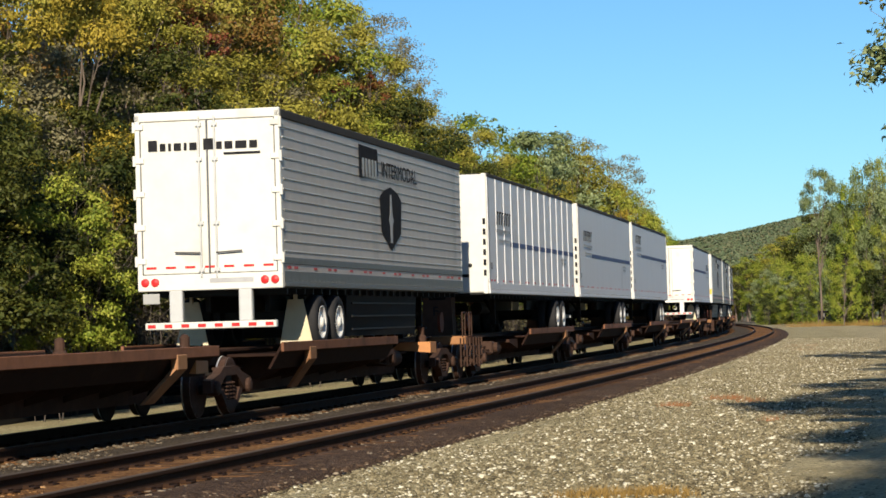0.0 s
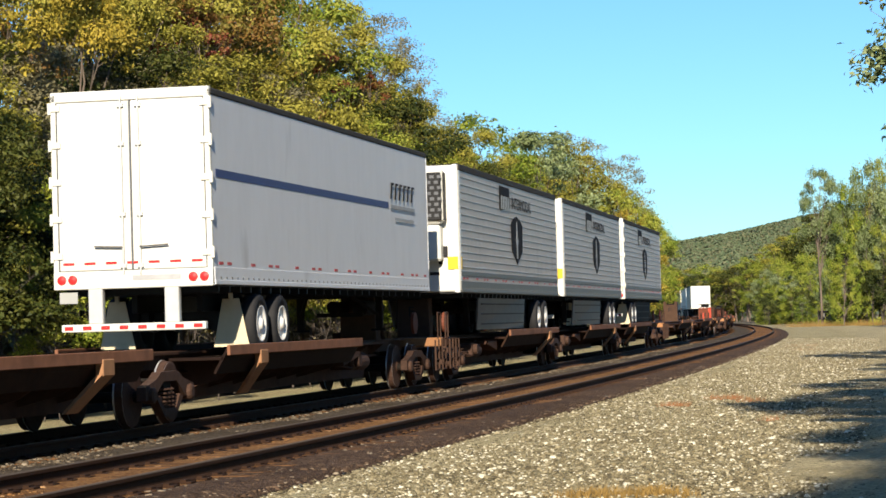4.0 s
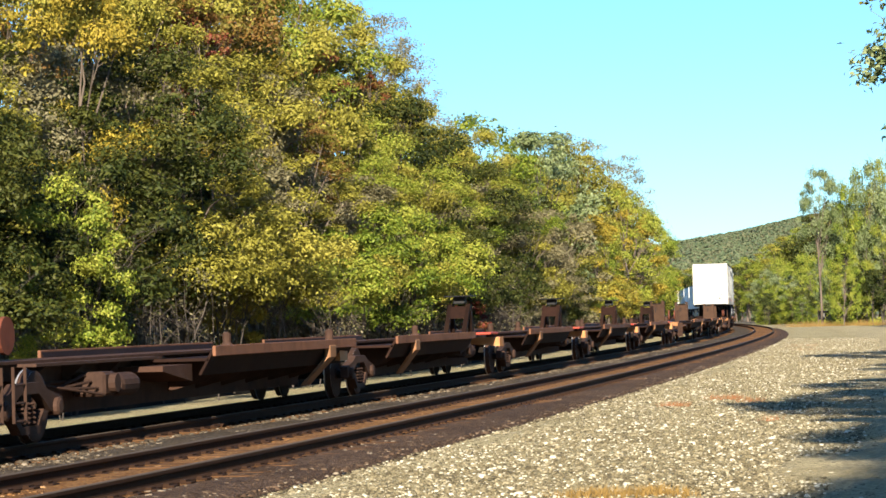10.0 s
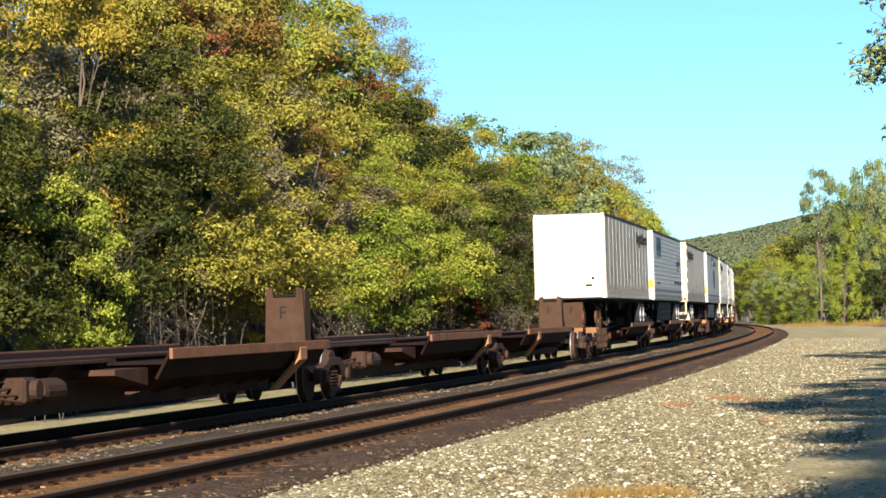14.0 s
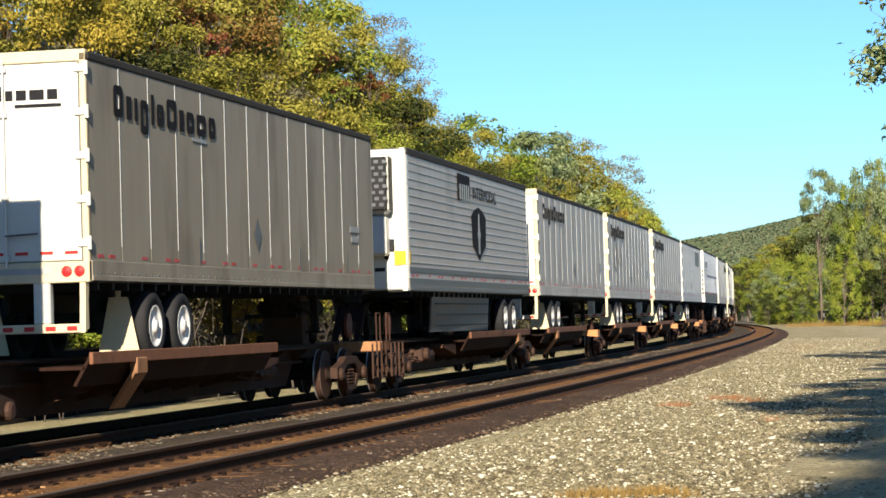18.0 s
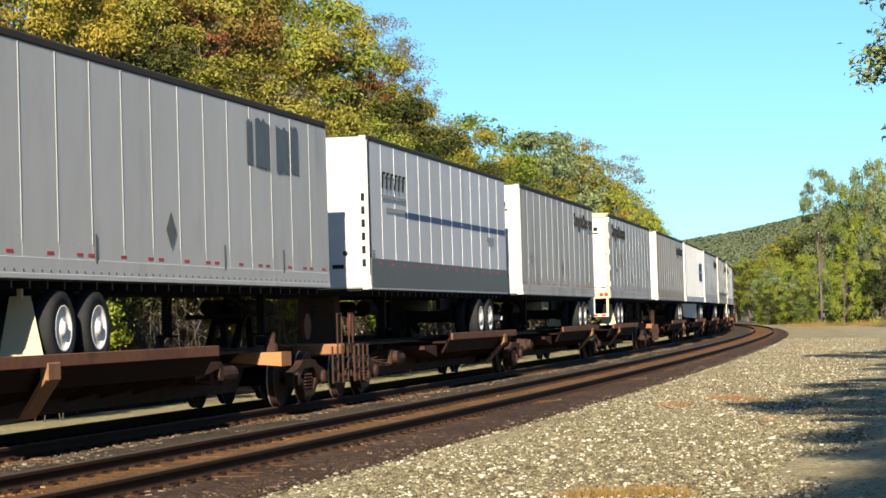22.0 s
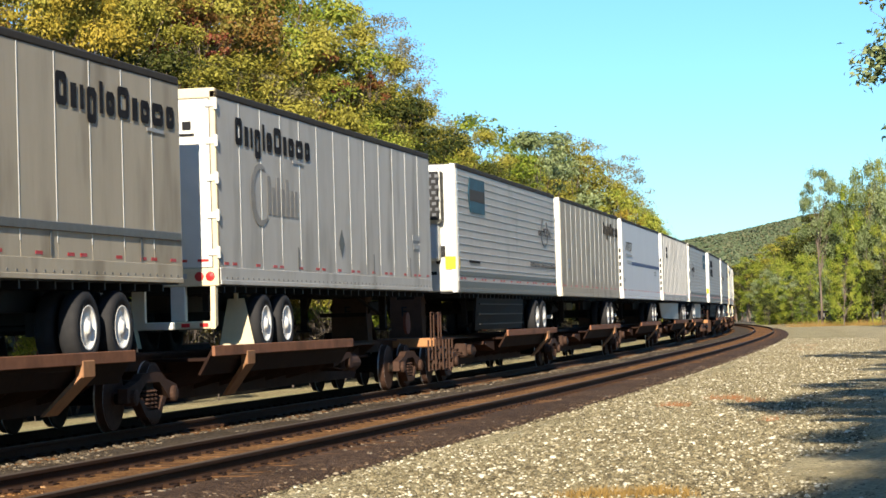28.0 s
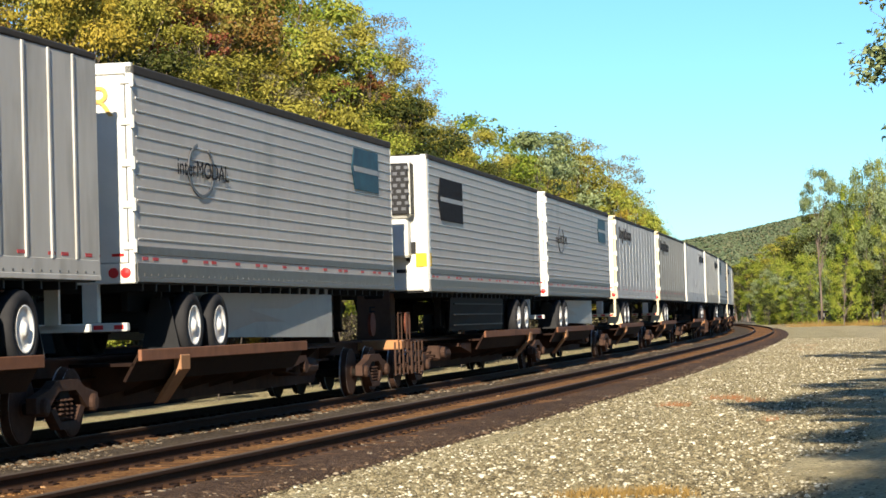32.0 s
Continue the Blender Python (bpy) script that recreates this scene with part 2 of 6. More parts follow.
LEAF = {
    "olive": leaf_mat("olive_leaves", [(0.0456, 0.0387, 0.008), (0.137, 0.123, 0.016), (0.233, 0.216, 0.032), (0.337, 0.299, 0.052)]),
    "bright": leaf_mat("bright_green_leaves", [(0.0269, 0.0492, 0.00734), (0.0941, 0.139, 0.0147), (0.188, 0.237, 0.025), (0.322, 0.328, 0.0514)], 0.55, 0.22),
    "yellow": leaf_mat("yellow_green_leaves", [(0.0722, 0.0614, 0.0101), (0.166, 0.145, 0.0188), (0.268, 0.216, 0.0303), (0.391, 0.289, 0.0397)]),
    "rust": leaf_mat("rust_orange_leaves", [(0.0816, 0.0408, 0.0136), (0.177, 0.0952, 0.0238), (0.245, 0.129, 0.034), (0.19, 0.156, 0.034)]),
    "red": leaf_mat("dark_red_leaves", [(0.064, 0.0128, 0.0112), (0.136, 0.0256, 0.0208), (0.216, 0.048, 0.0288), (0.16, 0.104, 0.024)]),
    "silver": leaf_mat("silver_green_leaves", [(0.0444, 0.0664, 0.0185), (0.114, 0.154, 0.0502), (0.196, 0.237, 0.0952), (0.317, 0.363, 0.179)], 0.55, 0.28),
    "grey": leaf_mat("grey_twig_leaves", [(0.0506, 0.0442, 0.0221), (0.115, 0.101, 0.0478), (0.175, 0.156, 0.0782), (0.248, 0.216, 0.115)]),
    # Lightened towards blue-green: distance haze is put into these leaf colours.
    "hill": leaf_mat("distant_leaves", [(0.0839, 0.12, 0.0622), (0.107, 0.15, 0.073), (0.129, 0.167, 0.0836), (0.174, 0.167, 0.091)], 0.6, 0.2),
    # Near-black green: shade inside the woods is put into this leaf colour.
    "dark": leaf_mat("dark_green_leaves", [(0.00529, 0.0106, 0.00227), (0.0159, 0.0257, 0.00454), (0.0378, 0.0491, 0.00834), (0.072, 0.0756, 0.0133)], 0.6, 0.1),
}


# ---- mesh tools ----
def part(name, bm, material, parent=None, label="", smooth=False):
    """Links a bmesh as one mesh object, under a thing or a part if there is one."""
    me = bpy.data.meshes.new(name)
    bmesh.ops.recalc_face_normals(bm, faces=bm.faces)
    if smooth:
        for f in bm.faces:
            f.smooth = True
    bm.to_mesh(me)
    bm.free()
    me.materials.append(material)
    ob = new(name, me)
    if parent is not None:
        ob.parent = parent
    if label:
        tagged(ob, label)
    return ob


def again(ob, x=0.0, y=0.0, z=0.0, rz=0.0):
    """Another piece on the same mesh, under the same parent."""
    o = new(ob.name.split(".")[0], ob.data)
    o.parent = ob.parent
    o.matrix_basis = pose(x, y, z, 0, 0, rz)
    return o


def hexa(bm, pts):
    """Eight corners: four below, four above, in the same turn."""
    v = [bm.verts.new(p) for p in pts]
    for f in ((0, 3, 2, 1), (4, 5, 6, 7), (0, 1, 5, 4), (1, 2, 6, 5), (2, 3, 7, 6), (3, 0, 4, 7)):
        bm.faces.new([v[i] for i in f])
    return v


def box(bm, x0, x1, y0, y1, z0, z1):
    return hexa(bm, [(x0, y0, z0), (x1, y0, z0), (x1, y1, z0), (x0, y1, z0), (x0, y0, z1), (x1, y0, z1), (x1, y1, z1), (x0, y1, z1)])


def rbox(bm, x0, x1, y0, y1, z0, z1, r=0.01):
    """A box with bevelled edges."""
    b2 = bmesh.new()
    box(b2, x0, x1, y0, y1, z0, z1)
    bmesh.ops.recalc_face_normals(b2, faces=b2.faces)
    bmesh.ops.bevel(b2, geom=list(b2.edges), offset=r, segments=1, affect="EDGES")
    merge(bm, b2)


def merge(bm, b2):
    vs = {v: bm.verts.new(v.co) for v in b2.verts}
    for f in b2.faces:
        bm.faces.new([vs[v] for v in f.verts])
    b2.free()


def prism(bm, outline, axis, a, b):
    """An outline of pairs drawn out along an axis ('x': pairs are y, z; 'y': x, z; 'z': x, y) from a to b."""
    def at(p, q):
        return (q, p[0], p[1]) if axis == "x" else (p[0], q, p[1]) if axis == "y" else (p[0], p[1], q)
    v0, v1 = [bm.verts.new(at(p, a)) for p in outline], [bm.verts.new(at(p, b)) for p in outline]
    n = len(outline)
    bm.faces.new(v0[::-1])
    bm.faces.new(v1)
    for i in range(n):
        bm.faces.new((v0[i], v0[(i + 1) % n], v1[(i + 1) % n], v1[i]))


def spun(bm, profile, axis, centre, n=24, caps=True):
    """A profile of (radius, along) pairs turned about an axis through centre."""
    rings = []
    for r, a in profile:
        ring = []
        for i in range(n):
            w = 2 * math.pi * i / n
            c, s = r * math.cos(w), r * math.sin(w)
            p = (a, c, s) if axis == "x" else (c, a, s) if axis == "y" else (c, s, a)
            ring.append(bm.verts.new((p[0] + centre[0], p[1] + centre[1], p[2] + centre[2])))
        rings.append(ring)
    for p, q in zip(rings, rings[1:]):
        for i in range(n):
            bm.faces.new((p[i], p[(i + 1) % n], q[(i + 1) % n], q[i]))
    if caps and profile[0][0] > 1e-4:
        bm.faces.new(rings[0][::-1])
    if caps and profile[-1][0] > 1e-4:
        bm.faces.new(rings[-1])


def rod(bm, p, q, r, n=6, r2=None):
    """A round bar from p to q."""
    p, q = Vector(p), Vector(q)
    d = (q - p).normalized()
    a = d.orthogonal().normalized()
    b = d.cross(a)
    r2 = r if r2 is None else r2
    v = [[bm.verts.new(c + (a * math.cos(2 * math.pi * i / n) + b * math.sin(2 * math.pi * i / n)) * k) for i in range(n)] for c, k in ((p, r), (q, r2))]
    for i in range(n):
        bm.faces.new((v[0][i], v[0][(i + 1) % n], v[1][(i + 1) % n], v[1][i]))
    bm.faces.new(v[0][::-1])
    bm.faces.new(v[1])


def root(name, label, category, group="", kind=""):
    ob = new(name)
    ob.empty_display_size = 0.5
    return tagged(ob, label, category, group, kind)


def words(text, size, m, parent, material, name="lettering"):
    """Raised lettering; m puts its lower left corner, x along the line, y up."""
    cu = bpy.data.curves.new(name, "FONT")
    cu.body, cu.size, cu.extrude = text, size, 0.002
    cu.materials.append(material)
    tmp = bpy.data.objects.new(name, cu)
    scene.collection.objects.link(tmp)
    dg = bpy.context.evaluated_depsgraph_get()
    me = bpy.data.meshes.new_from_object(tmp.evaluated_get(dg))
    bpy.data.objects.remove(tmp)
    me.transform(m)
    ob = new(name, me)
    ob.parent = parent
    return ob


MOVERS = []     # (thing, metres along the line at 0 s, height)


# ---- ground, ballast, tracks ----
def ribbon(name, material, lats, s0, s1, step, kind="structure", label="", category="", rough=0.0, seed=1):
    """A strip that follows the line: lats are (lateral, height) pairs, inner side first."""
    rnd = random.Random(seed)
    ss = list(np.arange(s0, s1 + step / 2, step))
    verts, faces = [], []
    n = len(lats)
    for s in ss:
        for lat, z in lats:
            x, y, h = on_line(s, lat)
            verts.append((x + rnd.uniform(-rough, rough), y + rnd.uniform(-rough, rough), z + rnd.uniform(-rough, rough)))
    for i in range(len(ss) - 1):
        for j in range(n - 1):
            a = i * n + j
            faces.append((a, a + 1, a + n + 1, a + n))
    me = bpy.data.meshes.new(name)
    me.from_pydata(verts, [], faces)
    me.materials.append(material)
    return tagged(new(name, me), label, category, "", kind)


def ground_mat():
    """Dirt and crushed stone, with pale chips, dry grass and darker damp soil."""
    m = mat("stony_ground", (0.171, 0.144, 0.0945), 0.95, 0, (0.117, 0.099, 0.063), 2.2, 0.7, (0.144, 0.108, 0.045), 0.16, 0.56, 0.6)
    return m


def ballast_mat(name, a, b, c):
    m = bpy.data.materials.new(name)
    m.use_nodes = True
    n, l = m.node_tree.nodes, m.node_tree.links
    bs = n["Principled BSDF"]
    bs.inputs["Roughness"].default_value = 0.95
    bs.inputs["Specular IOR Level"].default_value = 0.12
    co = n.new("ShaderNodeTexCoord")
    vo = n.new("ShaderNodeTexVoronoi")
    vo.inputs["Scale"].default_value = 26
    l.new(co.outputs["Object"], vo.inputs["Vector"])
    ramp = n.new("ShaderNodeValToRGB")
    el = ramp.color_ramp.elements
    el.new(0.5)
    for i, k in enumerate((a, b, c)):
        el[i].position, el[i].color = (0.1, 0.55, 0.95)[i], (*k, 1)
    sep = n.new("ShaderNodeSeparateColor")
    l.new(vo.outputs["Color"], sep.inputs[0])
    l.new(sep.outputs[0], ramp.inputs["Fac"])
    no = n.new("ShaderNodeTexNoise")
    no.inputs["Scale"].default_value, no.inputs["Detail"].default_value = 0.35, 6
    l.new(co.outputs["Object"], no.inputs["Vector"])
    mx = n.new("ShaderNodeMix")
    mx.data_type = "RGBA"
    mx.inputs["B"].default_value = (a[0] * 0.9, a[1] * 0.85, a[2] * 0.75, 1)
    mr = n.new("ShaderNodeMapRange")
    mr.inputs["From Min"].default_value, mr.inputs["From Max"].default_value, mr.inputs["To Max"].default_value = 0.45, 0.7, 0.7
    l.new(no.outputs["Fac"], mr.inputs["Value"])
    l.new(mr.outputs[0], mx.inputs["Factor"])
    l.new(ramp.outputs[0], mx.inputs["A"])
    l.new(mx.outputs["Result"], bs.inputs["Base Color"])
    bp = n.new("ShaderNodeBump")
    bp.inputs["Strength"].default_value, bp.inputs["Distance"].default_value = 0.8, 0.04
    l.new(vo.outputs["Distance"], bp.inputs["Height"])
    l.new(bp.outputs[0], bs.inputs["Normal"])
    return m


GROUND_Z = -0.42
M["gravel"] = ballast_mat("pale_gravel", (0.222, 0.186, 0.0968), (0.358, 0.301, 0.162), (0.542, 0.468, 0.277))
M["ballast"] = ballast_mat("brown_ballast", (0.113, 0.0532, 0.019), (0.21, 0.101, 0.0351), (0.291, 0.154, 0.0608))
M["greyballast"] = ballast_mat("grey_ballast", (0.0444, 0.0329, 0.0221), (0.0762, 0.0571, 0.0382), (0.131, 0.103, 0.072))
M["dirt"] = ground_mat()
M["darkballast"] = ballast_mat("dark_ballast", (0.0425, 0.0247, 0.0153), (0.0816, 0.0493, 0.0298), (0.129, 0.0816, 0.0527))
M["path"] = ballast_mat("pale_trodden_dirt", (0.271, 0.227, 0.126), (0.38, 0.319, 0.181), (0.497, 0.427, 0.257))


def build_ground():
    bm = bmesh.new()
    n = 60
    size = 2600
    g = [[None] * (n + 1) for _ in range(n + 1)]
    for i in range(n + 1):
        for j in range(n + 1):
            x, y = (i / n * 2 - 1), (j / n * 2 - 1)
            x, y = math.copysign(abs(x) ** 2.2, x) * size, math.copysign(abs(y) ** 2.2, y) * size
            g[i][j] = bm.verts.new((x, y, GROUND_Z))
    for i in range(n):
        for j in range(n):
            bm.faces.new((g[i][j], g[i + 1][j], g[i + 1][j + 1], g[i][j + 1]))
    tagged(part("ground", bm, M["dirt"]), "dry stony dirt ground with thin grass", "ground", "", "structure")
    c = SPACING
    ribbon("gravel_shoulder", M["gravel"], ((c + 1.55, -0.30), (c + 2.2, -0.26), (c + 3.0, -0.28), (c + 6, -0.32), (c + 9.5, -0.36), (c + 14, -0.45)), -60, 320, 2, label="pale crushed stone shoulder beside the track", category="gravel", rough=0.015)
    ribbon("path", M["path"], ((c + 6.2, -0.335), (c + 6.8, -0.318), (c + 9.0, -0.33), (c + 11.0, -0.33), (c + 11.6, -0.40)), -60, 300, 2, label="pale trodden dirt path beside the gravel", category="path", rough=0.02, seed=9)
    ribbon("trackbed", M["ballast"], ((c - 0.95, -0.166), (c + 0.92, -0.166)), -60, 420, 1, label="rust-stained brown ballast between the rails", category="trackbed", rough=0.012)
    ribbon("trackbed", M["darkballast"], ((c + 0.92, -0.166), (c + 1.35, -0.162), (c + 1.75, -0.21), (c + 2.3, -0.50)), -60, 420, 1, label="dark oily ballast at the outer edge", category="trackbed", rough=0.012, seed=14)
    ribbon("trackbed", M["darkballast"], ((c - 1.3, -0.19), (c - 0.95, -0.166)), -60, 420, 1, label="dark oily ballast at the inner edge", category="trackbed", rough=0.012, seed=15)
    ribbon("trackbed", M["greyballast"], ((1.2, -0.20), (1.6, -0.13), (c - 1.55, -0.12), (c - 1.1, -0.17)), -60, 420, 1, label="grey ballast ridge between the two tracks", category="trackbed", rough=0.02, seed=3)
    ribbon("gravel_shoulder", M["gravel"], ((-6.6, -0.46), (-5.8, -0.37), (-4.6, -0.35), (-2.6, -0.33), (-2.1, -0.36)), -60, 330, 2, label="pale gravel strip between track and woods", category="gravel", rough=0.015, seed=8)
    ribbon("trackbed", M["ballast"], ((-2.8, -0.55), (-1.7, -0.22), (-1.1, -0.175), (1.3, -0.18)), -60, 420, 1, label="brown ballast under the train", category="trackbed", rough=0.012, seed=4)


def rail_profile(bm_verts, faces, lat0, s0, s1, step):
    outline = ((-0.07, -0.17), (0.07, -0.17), (0.07, -0.155), (0.012, -0.13), (0.010, -0.055), (0.036, -0.042), (0.036, -0.008), (0.028, 0.0), (-0.028, 0.0), (-0.036, -0.008), (-0.036, -0.042), (-0.010, -0.055), (-0.012, -0.13), (-0.07, -0.155))
    ss = list(np.arange(s0, s1 + step / 2, step))
    n = len(outline)
    base = len(bm_verts)
    for s in ss:
        for dl, z in outline:
            x, y, _ = on_line(s, lat0 + dl)
            bm_verts.append((x, y, z))
    for i in range(len(ss) - 1):
        for j in range(n):
            a = base + i * n + j
            b = base + i * n + (j + 1) % n
            faces.append((a, b, b + n, a + n))


def build_track(offset, name_label, first, count):
    track = root("railway_track", name_label, "railway track", "", "structure")
    for side in (-0.7525, 0.7525):
        v, f = [], []
        rail_profile(v, f, offset + side, -60, 420, 3)
        me = bpy.data.meshes.new("rail")
        me.from_pydata(v, [], f)
        me.materials.append(M["railsteel"])
        me.materials.append(M["railtop"])
        for p in me.polygons:
            if p.index % 14 in (6, 7, 8):
                p.material_index = 1
        r = new("rail", me)
        r.parent = track
    # ties and plates
    bm = bmesh.new()
    rbox(bm, -1.3, 1.3, -0.11, 0.11, -0.33, -0.165, 0.015)
    tie = bpy.data.meshes.new("tie")
    bm.to_mesh(tie)
    bm.free()
    tie.materials.append(M["tie"])
    bm = bmesh.new()
    for sd in (-0.7525, 0.7525):
        box(bm, sd - 0.19, sd + 0.19, -0.09, 0.09, -0.168, -0.150)
        for sx in (-0.1, 0.1):
            box(bm, sd + sx - 0.03, sd + sx + 0.03, -0.075, 0.075, -0.15, -0.13)
    plate = bpy.data.meshes.new("tie_plate")
    bmesh.ops.recalc_face_normals(bm, faces=bm.faces)
    bm.to_mesh(plate)
    bm.free()
    plate.materials.append(M["railsteel"])
    rnd = random.Random(5)
    for i in range(count):
        s = first + i * 0.53
        m = line_pose(s, rnd.uniform(-0.015, 0.008), offset) @ pose(rnd.uniform(-0.05, 0.05), 0, 0, 0, 0, rnd.uniform(-1.5, 1.5))
        for nm, me in (("tie", tie), ("tie_plate", plate)):
            o = new(nm, me)
            o.parent = track
            o.matrix_basis = m if nm == "tie" else line_pose(s, 0, offset)
    v, f = [], []
    for i in range(580):
        s = first + (count + i) * 0.53
        for k, (a, b, z) in enumerate(((-1.3, -0.11, -0.165), (1.3, -0.11, -0.165), (1.3, 0.11, -0.165), (-1.3, 0.11, -0.165), (-1.3, -0.11, -0.33), (1.3, -0.11, -0.33))):
            x, y, h = on_line(s + b, offset + a)
            v.append((x, y, z))
        q = len(v) - 6
        f += [(q, q + 1, q + 2, q + 3), (q + 4, q + 5, q + 1, q)]
    me = bpy.data.meshes.new("far_ties")
    me.from_pydata(v, [], f)
    me.materials.append(M["tie"])
    o = tagged(new("far_ties", me), kind="stuff")
    o.parent = track


build_ground()
build_track(SPACING, "empty railway track with rusty rails on wooden ties", -14, 112)
build_track(0.0, "railway track under the train with rusty rails", 0, 86)


def stones(name, label, material, count, lat, s_range, z_of, size, seed):
    """Loose stones as small rough lumps, joined."""
    rnd = np.random.RandomState(seed)
    base = np.array([(-1, -0.8, -0.4), (0.9, -1, -0.4), (1, 0.9, -0.4), (-0.8, 1, -0.4), (-0.6, -0.4, 0.5), (0.5, -0.7, 0.6), (0.7, 0.4, 0.45), (-0.4, 0.6, 0.65)])
    quads = np.array([(4, 5, 6, 7), (0, 1, 5, 4), (1, 2, 6, 5), (2, 3, 7, 6), (3, 0, 4, 7)])
    u = rnd.rand(count)
    ss = s_range[0] + (s_range[1] - s_range[0]) * u ** 2.0
    ll = lat[0] + (lat[1] - lat[0]) * rnd.rand(count)
    x, y, h = np.interp(ss, S_GRID, LINE_X), np.interp(ss, S_GRID, LINE_Y), np.interp(ss, S_GRID, HEAD)
    c = np.stack([x + ll * np.cos(h), y - ll * np.sin(h), np.array([z_of(a) for a in ll])], 1)
    sz = size * rnd.lognormal(0, 0.42, count)
    a = rnd.rand(count) * 6.283
    p = base[None] * (1 + rnd.uniform(-0.3, 0.3, (count, 8, 3))) * sz[:, None, None] * np.array([1, 1, 0.75])
    px = p[..., 0] * np.cos(a)[:, None] - p[..., 1] * np.sin(a)[:, None]
    py = p[..., 0] * np.sin(a)[:, None] + p[..., 1] * np.cos(a)[:, None]
    v = np.stack([px, py, p[..., 2]], -1) + c[:, None]
    f = (quads[None] + 8 * np.arange(count)[:, None, None]).reshape(-1)
    me = bpy.data.meshes.new(name)
    me.vertices.add(8 * count)
    me.vertices.foreach_set("co", v.astype(np.float32).ravel())
    me.loops.add(len(f))
    me.loops.foreach_set("vertex_index", f.astype(np.int32))
    me.polygons.add(len(f) // 4)
    me.polygons.foreach_set("loop_start", np.arange(0, len(f), 4, dtype=np.int32))
    me.update(calc_edges=True)
    me.materials.append(material)
    return tagged(new(name, me), label, "stones", "", "stuff")


def stone_mat(name, colours):
    m = bpy.data.materials.new(name)
    m.use_nodes = True
    n, l = m.node_tree.nodes, m.node_tree.links
    n["Principled BSDF"].inputs["Roughness"].default_value = 0.9
    n["Principled BSDF"].inputs["Specular IOR Level"].default_value = 0.15
    ge, ramp = n.new("ShaderNodeNewGeometry"), n.new("ShaderNodeValToRGB")
    el = ramp.color_ramp.elements
    el.new(0.5), el.new(0.6)
    for i, c in enumerate(colours):
        el[i].position, el[i].color = (0.0, 0.45, 0.84, 0.97)[i], (*c, 1)
    l.new(ge.outputs["Random Per Island"], ramp.inputs["Fac"])
    l.new(ramp.outputs[0], n["Principled BSDF"].inputs["Base Color"])
    return m


M["stone"] = stone_mat("pale_stones", [(0.0698, 0.0565, 0.0322), (0.186, 0.153, 0.0869), (0.326, 0.278, 0.17), (0.689, 0.637, 0.484)])
M["brownstone"] = stone_mat("brown_stones", [(0.076, 0.0342, 0.0133), (0.218, 0.103, 0.0361), (0.314, 0.162, 0.0599), (0.399, 0.237, 0.114)])
M["greystone"] = stone_mat("grey_stones", [(0.0407, 0.0297, 0.0193), (0.0847, 0.0644, 0.0423), (0.142, 0.113, 0.0765), (0.271, 0.22, 0.158)])
stones("gravel", "loose pale crushed stones on the shoulder", M["stone"], 84000, (SPACING + 1.75, SPACING + 7.4), (-10, 120), lambda a: -0.262 - max(0, a - SPACING - 3) * 0.013, 0.0130, 1)
stones("gravel", "scattered small stones on the dirt path", M["stone"], 14000, (SPACING + 6.2, SPACING + 11.4), (-10, 90), lambda a: -0.325, 0.0095, 6)
stones("ballast_stones", "brown ballast stones between the rails", M["brownstone"], 4500, (SPACING - 0.72, SPACING + 0.72), (-12, 90), lambda a: -0.175, 0.015, 2)
M["darkstone"] = stone_mat("dark_stones", [(0.034, 0.0204, 0.0127), (0.0935, 0.0578, 0.0357), (0.145, 0.0978, 0.0638), (0.255, 0.204, 0.145)])
stones("ballast_stones", "dark ballast stones along the outer tie ends", M["darkstone"], 5000, (SPACING + 0.85, SPACING + 1.9), (-12, 90), lambda a: -0.175 - max(0, a - SPACING - 1.35) * 0.10, 0.017, 7)
stones("ballast_stones", "grey ballast stones on the ridge between tracks", M["greystone"], 9000, (1.25, SPACING - 1.1), (-12, 100), lambda a: -0.135, 0.019, 3)


def tufts(name, label, material, spots, height, seed):
    """Grass blades standing in tufts: spots are (x, y, spread, blades)."""
    rnd = random.Random(seed)
    v, f = [], []
    for x, y, r, n in spots:
        for _ in range(n):
            a, q = rnd.uniform(0, 6.283), r * math.sqrt(rnd.random())
            px, py = x + q * math.cos(a), y + q * math.sin(a)
            h, w, b = height * rnd.uniform(0.4, 1.2), rnd.uniform(0.004, 0.012), rnd.uniform(0, 6.283)
            k = len(v)
            lx, ly = rnd.uniform(-0.6, 0.6) * h, rnd.uniform(-0.6, 0.6) * h
            v += [(px - w * math.cos(b), py - w * math.sin(b), -0.36), (px + w * math.cos(b), py + w * math.sin(b), -0.36), (px + lx, py + ly, -0.36 + h)]
            f.append((k, k + 1, k + 2))
    me = bpy.data.meshes.new(name)
    me.from_pydata(v, [], f)
    me.materials.append(material)
    return tagged(new(name, me), label, "grass", "", "stuff")


tufts("dry_grass", "tawny dry grass at the edge of the gravel", M["drygrass"], [(1.15 + 0.17 * i, 22.85 + 0.14 * (i % 3), 0.22, (150, 330, 240)[i % 3]) for i in range(7)], 0.15, 3)
tufts("weeds", "small rusty weeds growing in the gravel", M["weed"], [(4.22, 44.4, 0.30, 420), (5.55, 47.6, 0.42, 380), (5.9, 46.2, 0.30, 160), (17.2, 116.0, 0.9, 260), (15.6, 104.0, 0.7, 160), (5.1, 38.0, 0.2, 60)], 0.17, 4)
tufts("dry_grass", "yellow grass verge at the end of the path", M["drygrass"], [(38.5 + 1.1 * i, 258 + 1.5 * (i % 4), 2.6, 420) for i in range(9)], 0.7, 5)


